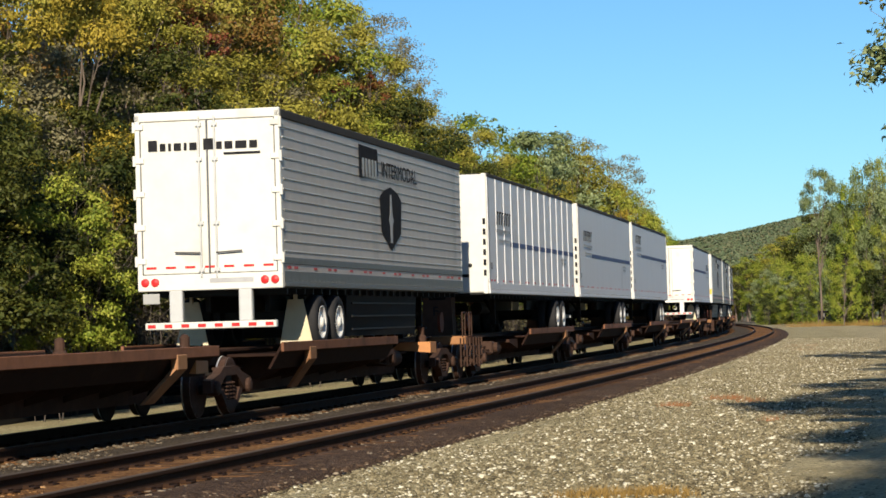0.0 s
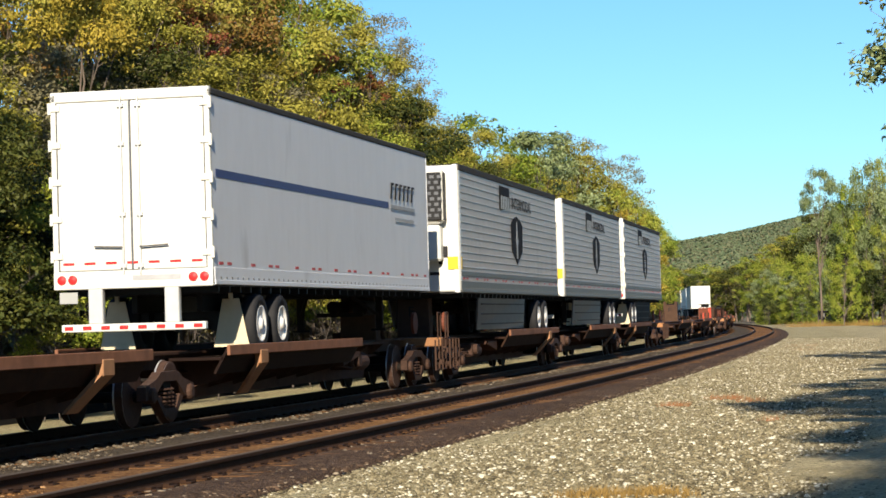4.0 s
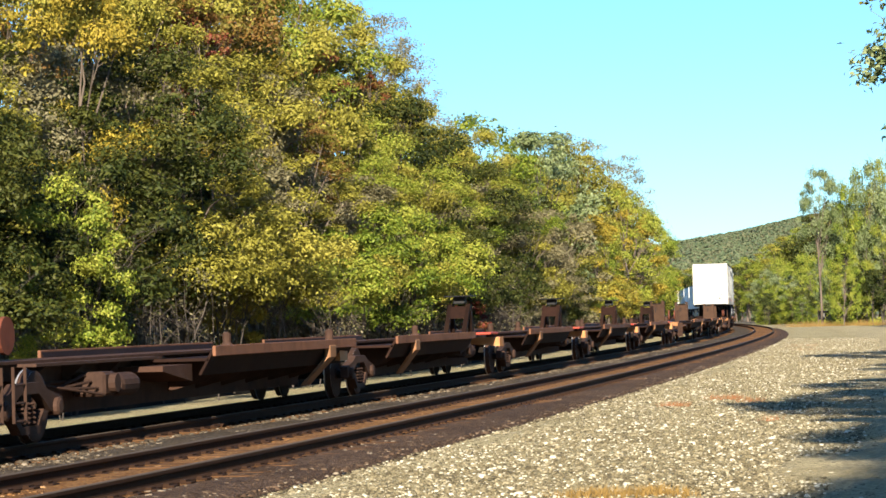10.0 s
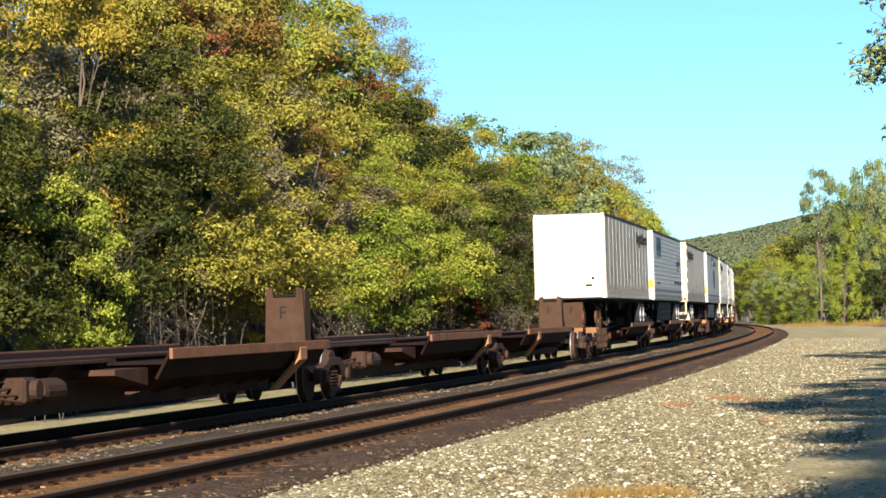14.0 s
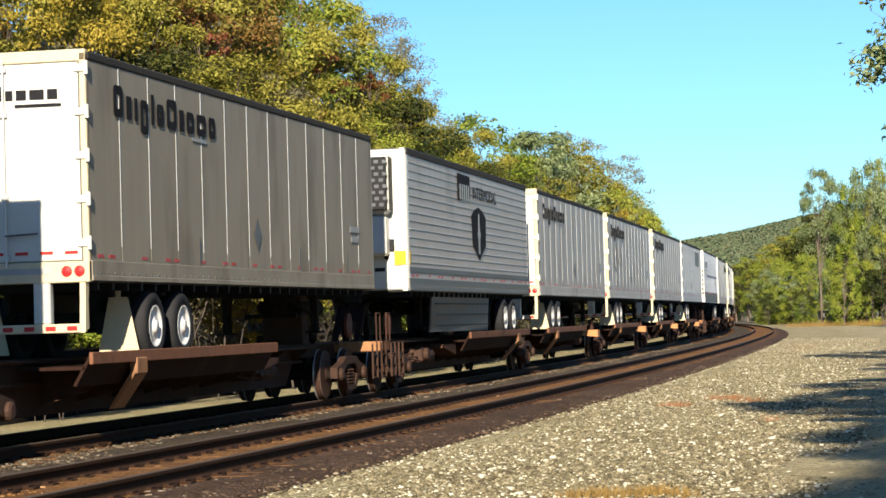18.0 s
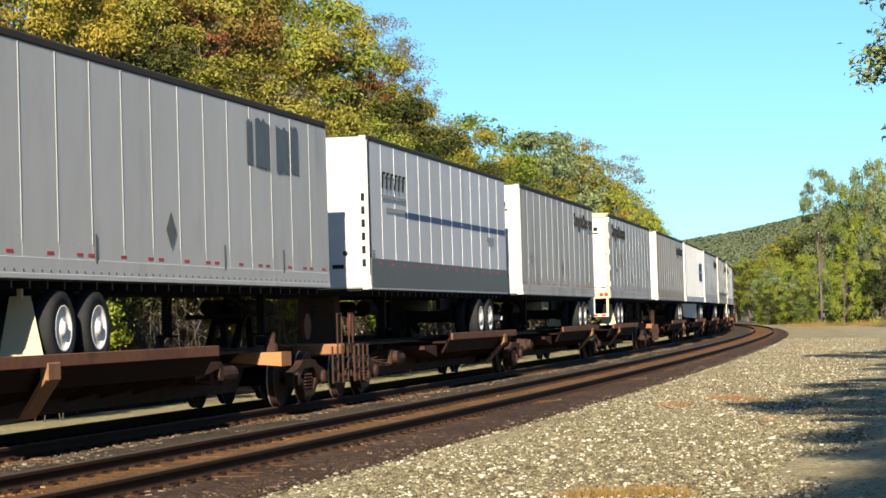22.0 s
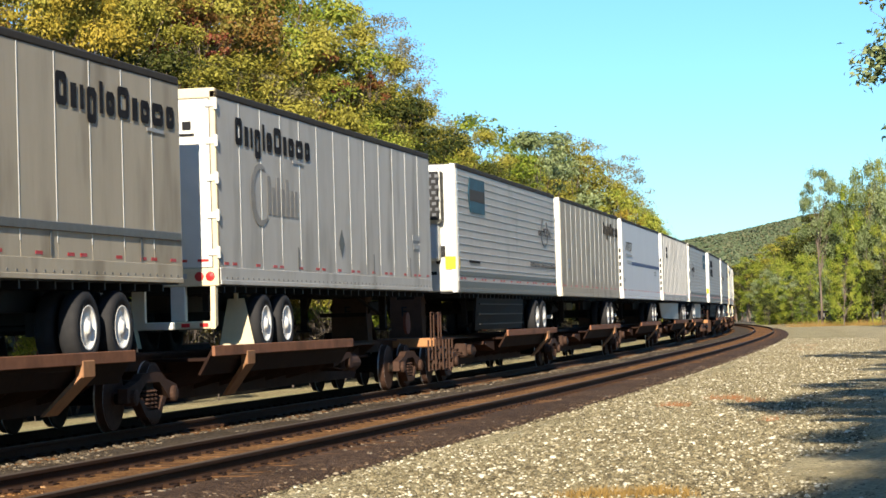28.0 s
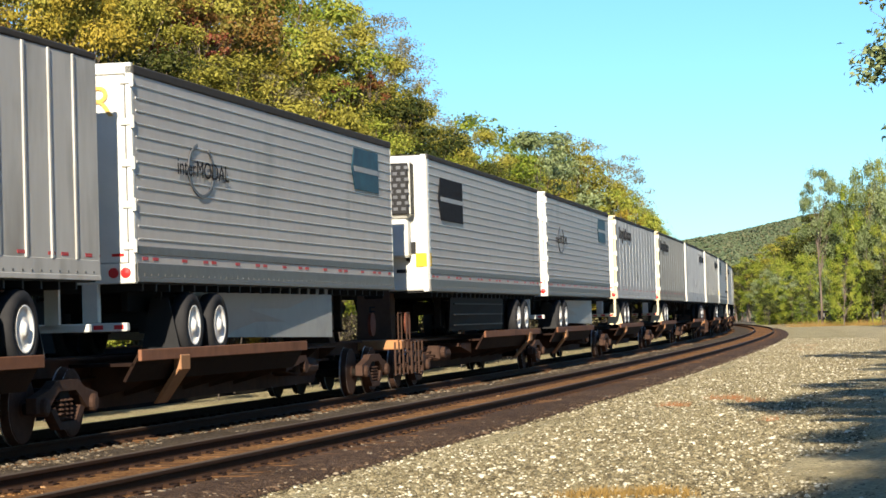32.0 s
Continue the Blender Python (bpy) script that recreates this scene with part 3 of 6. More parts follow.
# ---- trailers: y runs along the track (near end at -8.075), x to the outer side, z from the tyres' foot ----
LEN, HW, ZB, ZT = 16.15, 1.295, 1.125, 4.177
Y0, Y1 = -LEN / 2, LEN / 2


def side_sheet(bm, y0, y1, z0, z1, d=0.006, x=HW):
    box(bm, x, x + d, y0, y1, z0, z1)


def blocks(parent, y, z, widths, height, gap, material, name="brand_mark", label="", lower=0.0, x=HW + 0.012):
    """A row of plain upright shapes, solid or hollow, that stands in for a painted name."""
    for i, w in enumerate(widths):
        bm = bmesh.new()
        h = height if i in (0, 4, 6) else height * 0.74
        z0, z1, w1, e = z - (lower if i == 3 else 0.0), z + h, w * 0.94, 0.115
        c = min(0.05, w1 * 0.3)
        if w1 < 2.6 * e:
            prism(bm, [(y, z0), (y + w1, z0), (y + w1, z1), (y, z1)], "x", x, x + 0.004)
        else:
            zi = z0
            outer = [(y + c, zi), (y + w1 - c, zi), (y + w1, zi + c), (y + w1, z1 - c), (y + w1 - c, z1), (y + c, z1), (y, z1 - c), (y, zi + c)]
            inner = [(y + e + c / 2, zi + e), (y + w1 - e - c / 2, zi + e), (y + w1 - e, zi + e + c / 2), (y + w1 - e, z1 - e - c / 2), (y + w1 - e - c / 2, z1 - e), (y + e + c / 2, z1 - e), (y + e, z1 - e - c / 2), (y + e, zi + e + c / 2)]
            for k in range(8):
                q = (k + 1) % 8
                prism(bm, [outer[k], outer[q], inner[q], inner[k]], "x", x, x + 0.004)
            bmesh.ops.remove_doubles(bm, verts=bm.verts, dist=0.0005)
        y += w + gap
        part(name, bm, material, parent, label)


def wheel_pair(parent, y, rim_mat):
    """One axle: dual tyres on both sides, each with its dished disc."""
    out = []
    for sd in (-1, 1):
        bm = bmesh.new()
        for c in (0.0, 0.33):
            spun(bm, [(0.30, -0.13), (0.44, -0.13), (0.485, -0.10), (0.50, -0.05), (0.50, 0.05), (0.485, 0.10), (0.44, 0.13), (0.30, 0.13), (0.30, -0.13)], "x", (sd * (1.16 - c), y, 0.50), 28, False)
        w = part("wheel", bm, M["tyre"], parent, "worn black dual tyre", True)
        bm = bmesh.new()
        o = sd * 1.16
        spun(bm, [(0.302, sd * 0.10), (0.30, sd * 0.135), (0.275, sd * 0.125), (0.255, sd * 0.10), (0.20, sd * 0.092), (0.15, sd * 0.105), (0.10, sd * 0.115), (0.085, sd * 0.15), (0.01, sd * 0.155)], "x", (o, y, 0.50), 28, False)
        part("rim", bm, rim_mat, w, "white steel disc wheel", True)
        out.append(w)
    bm = bmesh.new()
    rod(bm, (-1.1, y, 0.50), (1.1, y, 0.50), 0.075, 10)
    part("axle", bm, M["black"], parent)
    return out


def underframe(t, rear_near, flap="white", skirt=""):
    """Floor beams, wheel carriage, axles, mud flaps and landing legs."""
    e = -1 if rear_near else 1
    yr = Y0 if rear_near else Y1
    bm = bmesh.new()
    teeth, y = [(Y0 + 0.05, ZB + 0.06), (Y0 + 0.05, ZB - 0.02)], Y0 + 0.4
    while y < Y1 - 0.2:
        teeth += [(y - 0.03, ZB - 0.02), (y - 0.03, ZB - 0.12), (y + 0.03, ZB - 0.12), (y + 0.03, ZB - 0.02)]
        y += 0.6
    prism(bm, teeth + [(Y1 - 0.05, ZB - 0.02), (Y1 - 0.05, ZB + 0.06)], "x", -HW + 0.05, HW - 0.05)
    part("floor", bm, M["black"], t)
    bm = bmesh.new()
    a, b = sorted((yr - e * 1.6, yr - e * 5.6))
    for x in (-0.55, 0.55):
        rbox(bm, x - 0.05, x + 0.05, a, b, 0.72, ZB - 0.10, 0.01)
    for k in (2.6, 3.9):
        box(bm, -0.55, 0.55, yr - e * k - 0.06, yr - e * k + 0.06, 0.55, 0.72)
        for x in (-0.6, 0.6):
            box(bm, x - 0.07, x + 0.07, yr - e * k - 0.35, yr - e * k + 0.1, 0.40, 0.72)
    part("wheel_carriage", bm, M["black"], t, "black sliding wheel carriage")
    for k in (2.62, 3.92):
        wheel_pair(t, yr - e * k, M["hub"])
    for x in (-0.97, 0.97):
        bm = bmesh.new()
        yy = yr - e * (1.95 if rear_near else 1.95)
        prism(bm, [(x - 0.30, 0.14), (x + 0.30, 0.14), (x + 0.14, 0.92), (x - 0.14, 0.92)], "y", yy - 0.008, yy + 0.008)
        box(bm, x - 0.03, x + 0.03, yy - 0.03, yy + 0.03, 0.88, ZB - 0.02)
        part("mud_flap", bm, M["cream" if flap == "white" else "black"], t, "cream mud flap" if flap == "white" else "")
    yl = Y1 - 3.0 if rear_near else Y0 + 3.0
    for x in (-0.85, 0.85):
        bm = bmesh.new()
        rbox(bm, x - 0.07, x + 0.07, yl - 0.07, yl + 0.07, 0.34, ZB - 0.1, 0.01)
        box(bm, x - 0.15, x + 0.15, yl - 0.15, yl + 0.15, 0.30, 0.34)
        rod(bm, (x, yl, 0.6), (x * 0.55, yl - e * -0.9, ZB - 0.1), 0.035)
        part("landing_leg", bm, M["iron"], t)
    bm = bmesh.new()
    box(bm, -0.5, 0.5, yl - 0.05, yl + 0.05, 0.60, 0.68)
    rod(bm, (0.3, yl + 0.6, 0.78), (0.3, yl + 2.2, 0.78), 0.16, 12)
    rod(bm, (-0.3, yl + 0.6, 0.80), (-0.3, yl + 2.0, 0.80), 0.14, 12)
    part("air_tank", bm, M["iron"], t)
    if skirt:
        ya, yb = (Y0 + 5.0, Y0 + 11.4) if rear_near else (Y0 + 3.0, Y0 + 10.4)
        for sd in (1, -1):
            bm = bmesh.new()
            x0, x1 = sd * (HW - 0.12), sd * (HW - 0.16)
            if skirt == "long":
                hexa(bm, [(sd * 0.95, ya, 0.30), (x0, yb, 0.22), (x1, yb, 0.22), (sd * 0.91, ya, 0.30), (sd * 1.0, ya - 2.0, ZB - 0.02), (x0, yb, ZB - 0.02), (x1, yb, ZB - 0.02), (sd * 0.96, ya - 2.0, ZB - 0.02)])
            else:
                hexa(bm, [(x0 - sd * 0.12, ya + 0.3, 0.22), (x0 - sd * 0.04, yb - 0.1, 0.20), (x1 - sd * 0.04, yb - 0.1, 0.20), (x1 - sd * 0.12, ya + 0.3, 0.22), (x0, ya, ZB - 0.02), (x0, yb, ZB - 0.02), (x1, yb, ZB - 0.02), (x1, ya, ZB - 0.02)])
            sk = part("skirt", bm, M[{"dark": "darkskirt", "short": "slate"}.get(skirt, "skirt")], t, "dark side skirt" if skirt != "long" else "pale grey side skirt")
            if skirt != "long":
                bm = bmesh.new()
                for k in range(3):
                    z = 0.34 + k * 0.25
                    box(bm, min(x0, x0 + sd * 0.01) - 0.02, max(x0, x0 + sd * 0.01), ya + 0.4, yb - 0.2, z, z + 0.03)
                part("skirt_rib", bm, M["black"], sk)


def rear_doors(t, face):
    """Two hinged doors with lock rods at the near end, frame, lamps and bumper."""
    bm = bmesh.new()
    for x in (-HW, HW - 0.09):
        rbox(bm, x, x + 0.09, Y0 - 0.06, Y0 + 0.05, ZB, ZT - 0.02, 0.012)
    rbox(bm, -HW, HW, Y0 - 0.06, Y0 + 0.05, ZT - 0.14, ZT + 0.02, 0.012)
    rbox(bm, -HW, HW, Y0 - 0.07, Y0 + 0.05, ZB - 0.02, ZB + 0.26, 0.012)
    part("door_frame", bm, M[face], t, face + " metal door frame")
    for sd in (-1, 1):
        bm = bmesh.new()
        a, b = sorted((sd * 0.012, sd * (HW - 0.10)))
        rbox(bm, a, b, Y0 - 0.05, Y0 + 0.0, ZB + 0.27, ZT - 0.15, 0.012)
        d = part("door", bm, M["white"], t, "white swing door")
        for k in range(5):
            z = ZB + 0.45 + k * 0.58
            bm = bmesh.new()
            a, b = sorted((sd * (HW - 0.16), sd * (HW + 0.015)))
            rbox(bm, a, b, Y0 - 0.085, Y0 - 0.045, z, z + 0.10, 0.01)
            spun(bm, [(0.03, -0.09), (0.03, 0.09)], "z", (sd * (HW + 0.012), Y0 - 0.07, z + 0.05), 8)
            part("hinge", bm, M["white"], d)
        for x in (0.14, ) if sd < 0 else (0.14, ):
            bm = bmesh.new()
            rod(bm, (sd * x, Y0 - 0.085, ZB + 0.20), (sd * x, Y0 - 0.085, ZT - 0.08), 0.017, 8)
            for z in (ZB + 0.3, ZB + 1.1, ZB + 2.2, ZT - 0.25):
                box(bm, sd * x - 0.05, sd * x + 0.05, Y0 - 0.10, Y0 - 0.05, z, z + 0.06)
            part("lock_rod", bm, M["bright"], d)
        bm = bmesh.new()
        rod(bm, (sd * 0.14, Y0 - 0.11, ZB + 0.62), (sd * 0.60, Y0 - 0.11, ZB + 0.64), 0.014, 6)
        part("handle", bm, M["rail_alu"], d)
    for k in range(7):
        bm = bmesh.new()
        x = -HW + 0.25 + k * (2 * HW - 0.5) / 6
        box(bm, x - 0.09, x + 0.09, Y0 - 0.056, Y0 - 0.05, ZB + 0.36, ZB + 0.40)
        part("reflector", bm, M["red"], t)
    for x in (-1.16, -0.98, 0.98, 1.16):
        bm = bmesh.new()
        spun(bm, [(0.075, 0.0), (0.07, -0.02), (0.01, -0.03)], "y", (x, Y0 - 0.07, ZB + 0.13), 16)
        part("tail_lamp", bm, M["red"], t)
    bm = bmesh.new()
    box(bm, 0.0, 0.78, Y0 - 0.076, Y0 - 0.07, ZB + 0.10, ZB + 0.18)
    tagged(part("number_bar", bm, M["fade"], t), kind="stuff")
    bm = bmesh.new()
    rbox(bm, -1.17, 1.17, Y0 - 0.10, Y0 + 0.02, 0.44, 0.56, 0.012)
    for sd in (-1, 1) if face == "cream" else ():
        prism(bm, [(Y0 - 0.05, ZB), (Y0 + 0.09, ZB), (Y0 + 0.05, 0.85), (Y0 + 0.06, 0.50), (Y0 - 0.09, 0.44), (Y0 - 0.06, 0.85)], "x", sd * 1.19 - 0.04, sd * 1.19 + 0.04)
    bumper = part("bumper", bm, M[face], t, "pale bumper with red and white stripes")
    for x in (-0.62, 0.62):
        bm = bmesh.new()
        rbox(bm, x - 0.12, x + 0.12, Y0 - 0.06, Y0 + 0.06, 0.56, ZB, 0.015)
        part("bumper_post", bm, M["bright"], bumper)
    for k in range(8):
        bm = bmesh.new()
        x = -1.05 + k * 0.30
        box(bm, x - 0.07, x + 0.07, Y0 - 0.107, Y0 - 0.10, 0.47, 0.53)
        part("reflector", bm, M["red"], bumper)
    for z0, z1, x0, x1 in ((ZB + 0.27, ZT - 0.15, -0.011, 0.011), (ZB + 0.27, ZT - 0.15, HW - 0.099, HW - 0.091), (ZB + 0.27, ZT - 0.15, 0.091 - HW, 0.099 - HW)):
        bm = bmesh.new()
        box(bm, x0, x1, Y0 - 0.064, Y0 - 0.02, z0, z1)
        part("door_seal", bm, M["slate"], t, "dark rubber door seal")
    bm = bmesh.new()
    rbox(bm, -1.22, -0.92, Y0 - 0.03, Y0 - 0.015, ZB - 0.24, ZB - 0.06, 0.006)
    part("number_plate", bm, M["skirt"], t, "small pale plate")


def nose(t, style):
    """The blunt front wall at the near end."""
    bm = bmesh.new()
    rbox(bm, -HW + 0.02, HW - 0.02, Y0 - 0.03, Y0 + 0.04, ZB + 0.02, ZT - 0.03, 0.03)
    part("front_wall", bm, M["white"], t, "plain white front wall")
    for sd in (-1, 1):
        bm = bmesh.new()
        pts = [(sd * HW, Y0 + 0.22), (sd * HW, Y0 + 0.05), (sd * (HW - 0.04), Y0 - 0.03), (sd * (HW - 0.14), Y0 - 0.055), (sd * (HW - 0.14), Y0 + 0.22)]
        prism(bm, pts if sd > 0 else pts[::-1], "z", ZB, ZT - 0.01)
        part("corner_post", bm, M["bright" if style == "reefer" else "white"], t)
    bm = bmesh.new()
    box(bm, 0.55, 0.78, Y0 - 0.045, Y0 - 0.03, ZB + 0.42, ZB + 0.5)
    part("step_plate", bm, M["black"], t)
    bm = bmesh.new()
    spun(bm, [(0.05, 0.0), (0.05, -0.03), (0.01, -0.035)], "y", (0.82, Y0 - 0.03, ZB + 0.72), 14)
    part("hose_coupling", bm, M["black"], t)
    if style == "box":
        bm = bmesh.new()
        for k in range(6):
            box(bm, HW - 0.13, HW - 0.06, Y0 - 0.062, Y0 - 0.056, ZB + 0.45 + k * 0.26, ZB + 0.60 + k * 0.26)
        tagged(part("number_bar", bm, M["ink"], t), kind="stuff")
    if style == "reefer":
        bm = bmesh.new()
        rbox(bm, -0.98, 0.98, Y0 - 0.50, Y0 - 0.03, ZB + 1.62, ZT - 0.10, 0.10)
        rbox(bm, -0.90, 0.90, Y0 - 0.42, Y0 - 0.03, ZB + 0.75, ZB + 1.60, 0.05)
        u = part("cooling_unit", bm, M["white"], t, "white refrigeration unit with dark grille")
        bm = bmesh.new()
        rbox(bm, 0.18, 0.96, Y0 - 0.53, Y0 - 0.48, ZB + 1.70, ZT - 0.22, 0.02)
        gr = part("grille", bm, M["black"], u, "dark grille with small holes")
        bm = bmesh.new()
        for k in range(8):
            for j in range(4):
                z, x = ZB + 1.78 + k * 0.13, 0.26 + j * 0.18 + (0.08 if k % 2 else 0)
                rbox(bm, x, x + 0.10, Y0 - 0.545, Y0 - 0.528, z, z + 0.075, 0.005)
        tagged(part("grille_stud", bm, M["slate"], gr), kind="stuff")
        bm = bmesh.new()
        rbox(bm, 0.99, 1.0, Y0 - 0.44, Y0 - 0.10, ZB + 1.70, ZT - 0.22, 0.004)
        part("side_grille", bm, M["black"], u)
        bm = bmesh.new()
        box(bm, HW - 0.30, HW - 0.05, Y0 - 0.064, Y0 - 0.058, ZB + 0.55, ZB + 0.85)
        box(bm, HW + 0.001, HW + 0.006, Y0 + 0.06, Y0 + 0.22, ZB + 0.55, ZB + 0.85)
        part("yellow_panel", bm, M["yellow"], t)
        bm = bmesh.new()
        rbox(bm, 0.85, 1.0, Y0 - 0.09, Y0 - 0.05, ZB + 0.85, ZB + 1.1, 0.01)
        part("gauge_box", bm, M["black"], t)


def trailer(label, style="plate", skin="plate", rear_near=False, front="box", roof=0.10, marks=(), skirt="", flap="white", pitch=1.22, reflect=True, group="trailers on the train"):
    """A road trailer 16.15 m long. style: plate (flat panels and seams), post (upright ribs), rib (level ribs)."""
    t = root("semi_trailer", label, "trailer", group)
    bm = bmesh.new()
    box(bm, -HW + 0.012, HW - 0.012, Y0 + 0.02, Y1 - 0.02, ZB + 0.03, ZT - 0.03)
    part("body", bm, M[skin], t)
    zlo, zhi = ZB + 0.27, ZT - roof
    sides = (1, -1)
    if style in ("plate", "post"):
        n = round(LEN / pitch)
        w = LEN / n
        bm = bmesh.new()
        rbox(bm, -0.012, 0.0, -w / 2 + 0.008, w / 2 - 0.008, zlo, zhi, 0.004)
        first = part("side_panel", bm, M[skin], t)
        first.matrix_basis = pose(HW, Y0 + w / 2, 0)
        bm = bmesh.new()
        if style == "plate":
            rbox(bm, -0.002, 0.008, -0.013, 0.013, zlo + 0.20, zhi, 0.003)
        else:
            prism(bm, [(-0.002, -0.045), (0.020, -0.028), (0.020, 0.028), (-0.002, 0.045)], "z", zlo, zhi)
        seam = part("seam_strip", bm, M["bright"] if style == "plate" and skin != "striped" else M[skin], t)
        seam.matrix_basis = pose(HW, Y0 + w, 0)
        for i in range(n):
            for sd in sides:
                if sd > 0 and i > 0:
                    again(first, sd * HW, Y0 + w * (i + 0.5), 0, 0 if sd > 0 else 180)
                if sd > 0 and i > 1:
                    again(seam, sd * HW, Y0 + w * i, 0, 0 if sd > 0 else 180)
        bm = bmesh.new()
        box(bm, -HW, -HW + 0.012, Y0 + 0.01, Y1 - 0.01, zlo, zhi)
        part("side_wall", bm, M[skin], t)
    else:
        n = 13
        step = (zhi - zlo - 0.30) / n
        bm = bmesh.new()
        prism(bm, [(0.0, -0.020), (0.020, -0.011), (0.022, 0.004), (0.0, 0.020)], "y", Y0 + 0.12, Y1 - 0.06)
        rib = part("side_rib", bm, M["bright"], t)
        rib.matrix_basis = pose(HW - 0.013, 0, zlo + 0.34)
        for k in range(n):
            for sd in sides:
                if k > 0 and sd > 0:
                    o = again(rib, 0, 0, 0)
                    o.matrix_basis = pose(sd * (HW - 0.013), 0, zlo + 0.34 + k * step, 0, 0, 0 if sd > 0 else 180)
        for sd in sides:
            bm = bmesh.new()
            x = sd * (HW + 0.01)
            a, b = sorted((sd * (HW - 0.02), x))
            rbox(bm, a, b, Y0 + 0.05, Y1 - 0.05, zlo + 0.12, zlo + 0.24, 0.008)
            part("rub_rail", bm, M["rail_alu"], t)
            bm = bmesh.new()
            a, b = sorted((sd * (HW - 0.03), sd * (HW - 0.004)))
            box(bm, a, b, Y0 + 0.05, Y1 - 0.05, zlo, zhi)
            part("side_wall", bm, M[skin], t)
    for sd in sides:
        bm = bmesh.new()
        a, b = sorted((sd * (HW - 0.03), sd * (HW + 0.012)))
        rbox(bm, a, b, Y0 + 0.02, Y1 - 0.02, ZB, zlo, 0.006)
        a, b = sorted((sd * (HW - 0.03), sd * (HW + 0.022)))
        rbox(bm, a, b, Y0 + 0.02, Y1 - 0.02, ZB, ZB + 0.07, 0.006)
        part("bottom_rail", bm, M["rail_alu" if style == "rib" or skin == "alu" else skin], t, "riveted bottom rail")
        bm = bmesh.new()
        a, b = sorted((sd * (HW - 0.06), sd * (HW + 0.014)))
        rbox(bm, a, b, Y0 + 0.01, Y1 - 0.01, zhi, ZT, 0.02)
        part("top_rail", bm, M["roof"], t, "dark top rail")
    bm = bmesh.new()
    rbox(bm, -HW + 0.03, HW - 0.03, Y0 + 0.03, Y1 - 0.03, ZT - 0.05, ZT - 0.005, 0.02)
    part("roof", bm, M["roof"], t, "dull grey sheet roof")
    if reflect:
        bm = bmesh.new()
        box(bm, 0, 0.003, -0.08, 0.16, ZB + 0.31, ZB + 0.355)
        r = part("reflector", bm, M["red"], t)
        r.matrix_basis = pose(HW + 0.001, Y0 + 0.35, 0)
        for y in (0.8, 2.15, 3.2, 3.62, 4.9, 6.05, 6.5, 7.7, 8.75, 9.2, 10.5, 11.6, 12.05, 13.4, 14.4, 14.85, 15.7):
            again(r, HW + 0.001, Y0 + y, 0)
    bm = bmesh.new()
    y = Y0 + 0.3
    while y < Y1 - 0.2:
        box(bm, HW + 0.012, HW + 0.018, y, y + 0.05, ZB + 0.09, ZB + 0.12)
        y += 0.305
    tagged(part("rivet_row", bm, M["rail_alu"], t), kind="stuff")
    if rear_near:
        rear_doors(t, "cream" if skin in ("plate", "beige", "drab") else "white")
        bm = bmesh.new()
        rbox(bm, -HW, HW, Y1 - 0.04, Y1 + 0.02, ZB + 0.02, ZT - 0.02, 0.02)
        part("front_wall", bm, M["white"], t)
    else:
        nose(t, front)
        bm = bmesh.new()
        rbox(bm, -HW, HW, Y1 - 0.04, Y1 + 0.02, ZB + 0.02, ZT - 0.02, 0.02)
        part("door", bm, M["white"], t)
        bm = bmesh.new()
        for x in (-0.62, 0.62):
            box(bm, x - 0.10, x + 0.10, Y1 - 0.08, Y1, 0.5, ZB)
        rbox(bm, -1.15, 1.15, Y1 - 0.08, Y1 + 0.03, 0.44, 0.55, 0.012)
        part("bumper", bm, M["white"], t, "white rear bumper")
    underframe(t, rear_near, flap, skirt)
    for m in marks:
        m(t)
    return t


# ---- painted marks ----
def mark_rows(y, z, size, dark="ink"):
    """A two-word painted name as a row of plain shapes, with a small bar below."""
    def put(t):
        w = [0.36 * size, 0.20 * size, 0.12 * size, 0.32 * size, 0.12 * size, 0.30 * size, 0.42 * size, 0.20 * size, 0.34 * size, 0.44 * size, 0.32 * size]
        blocks(t, Y0 + y, z, w, 0.39 * size, 0.105 * size, M[dark], "brand_mark", "black painted brand mark", 0.14 * size)
        bm = bmesh.new()
        side_sheet(bm, Y0 + y + 3.1 * size, Y0 + y + 3.75 * size, z - 0.10, z - 0.05, 0.004, HW + 0.012)
        tagged(part("number_bar", bm, M["fade"], t), kind="stuff")
    return put


def mark_small(y, z, w, h, rows=2, ink="fade"):
    def put(t):
        bm = bmesh.new()
        for k in range(rows):
            a = Y0 + y + (0.12 * w if k % 2 else 0)
            side_sheet(bm, a, a + w * (1 if k % 2 == 0 else 0.8), z - k * h * 1.7, z - k * h * 1.7 + h, 0.004, HW + 0.013)
        tagged(part("number_bar", bm, M[ink], t), kind="stuff")
    return put


def mark_diamond(y, z, r=0.30):
    def put(t):
        bm = bmesh.new()
        prism(bm, [(Y0 + y - r * 0.75, z), (Y0 + y, z - r * 0.9), (Y0 + y + r * 0.75, z), (Y0 + y, z + r * 0.9)], "x", HW + 0.012, HW + 0.017)
        part("placard_holder", bm, M["rail_alu"], t, "grey diamond placard holder")
        bm = bmesh.new()
        for dy in (-3.2, 2.6, 6.0):
            yy = Y0 + y + dy
            if Y0 + 0.4 < yy < Y1 - 0.4:
                side_sheet(bm, yy, yy + 0.07, z - 0.55, z - 0.15, 0.004, HW + 0.012)
        part("holder_strip", bm, M["rail_alu"], t)
    return put


def mark_stripe(y0, y1, z=2.58, h=0.13):
    def put(t):
        bm = bmesh.new()
        side_sheet(bm, Y0 + y0, Y0 + y1, z - h / 2, z + h / 2, 0.024 if t.get("style") == "post" else 0.004, HW + 0.002)
        part("stripe", bm, M["blue"], t, "dark blue stripe")
    return put


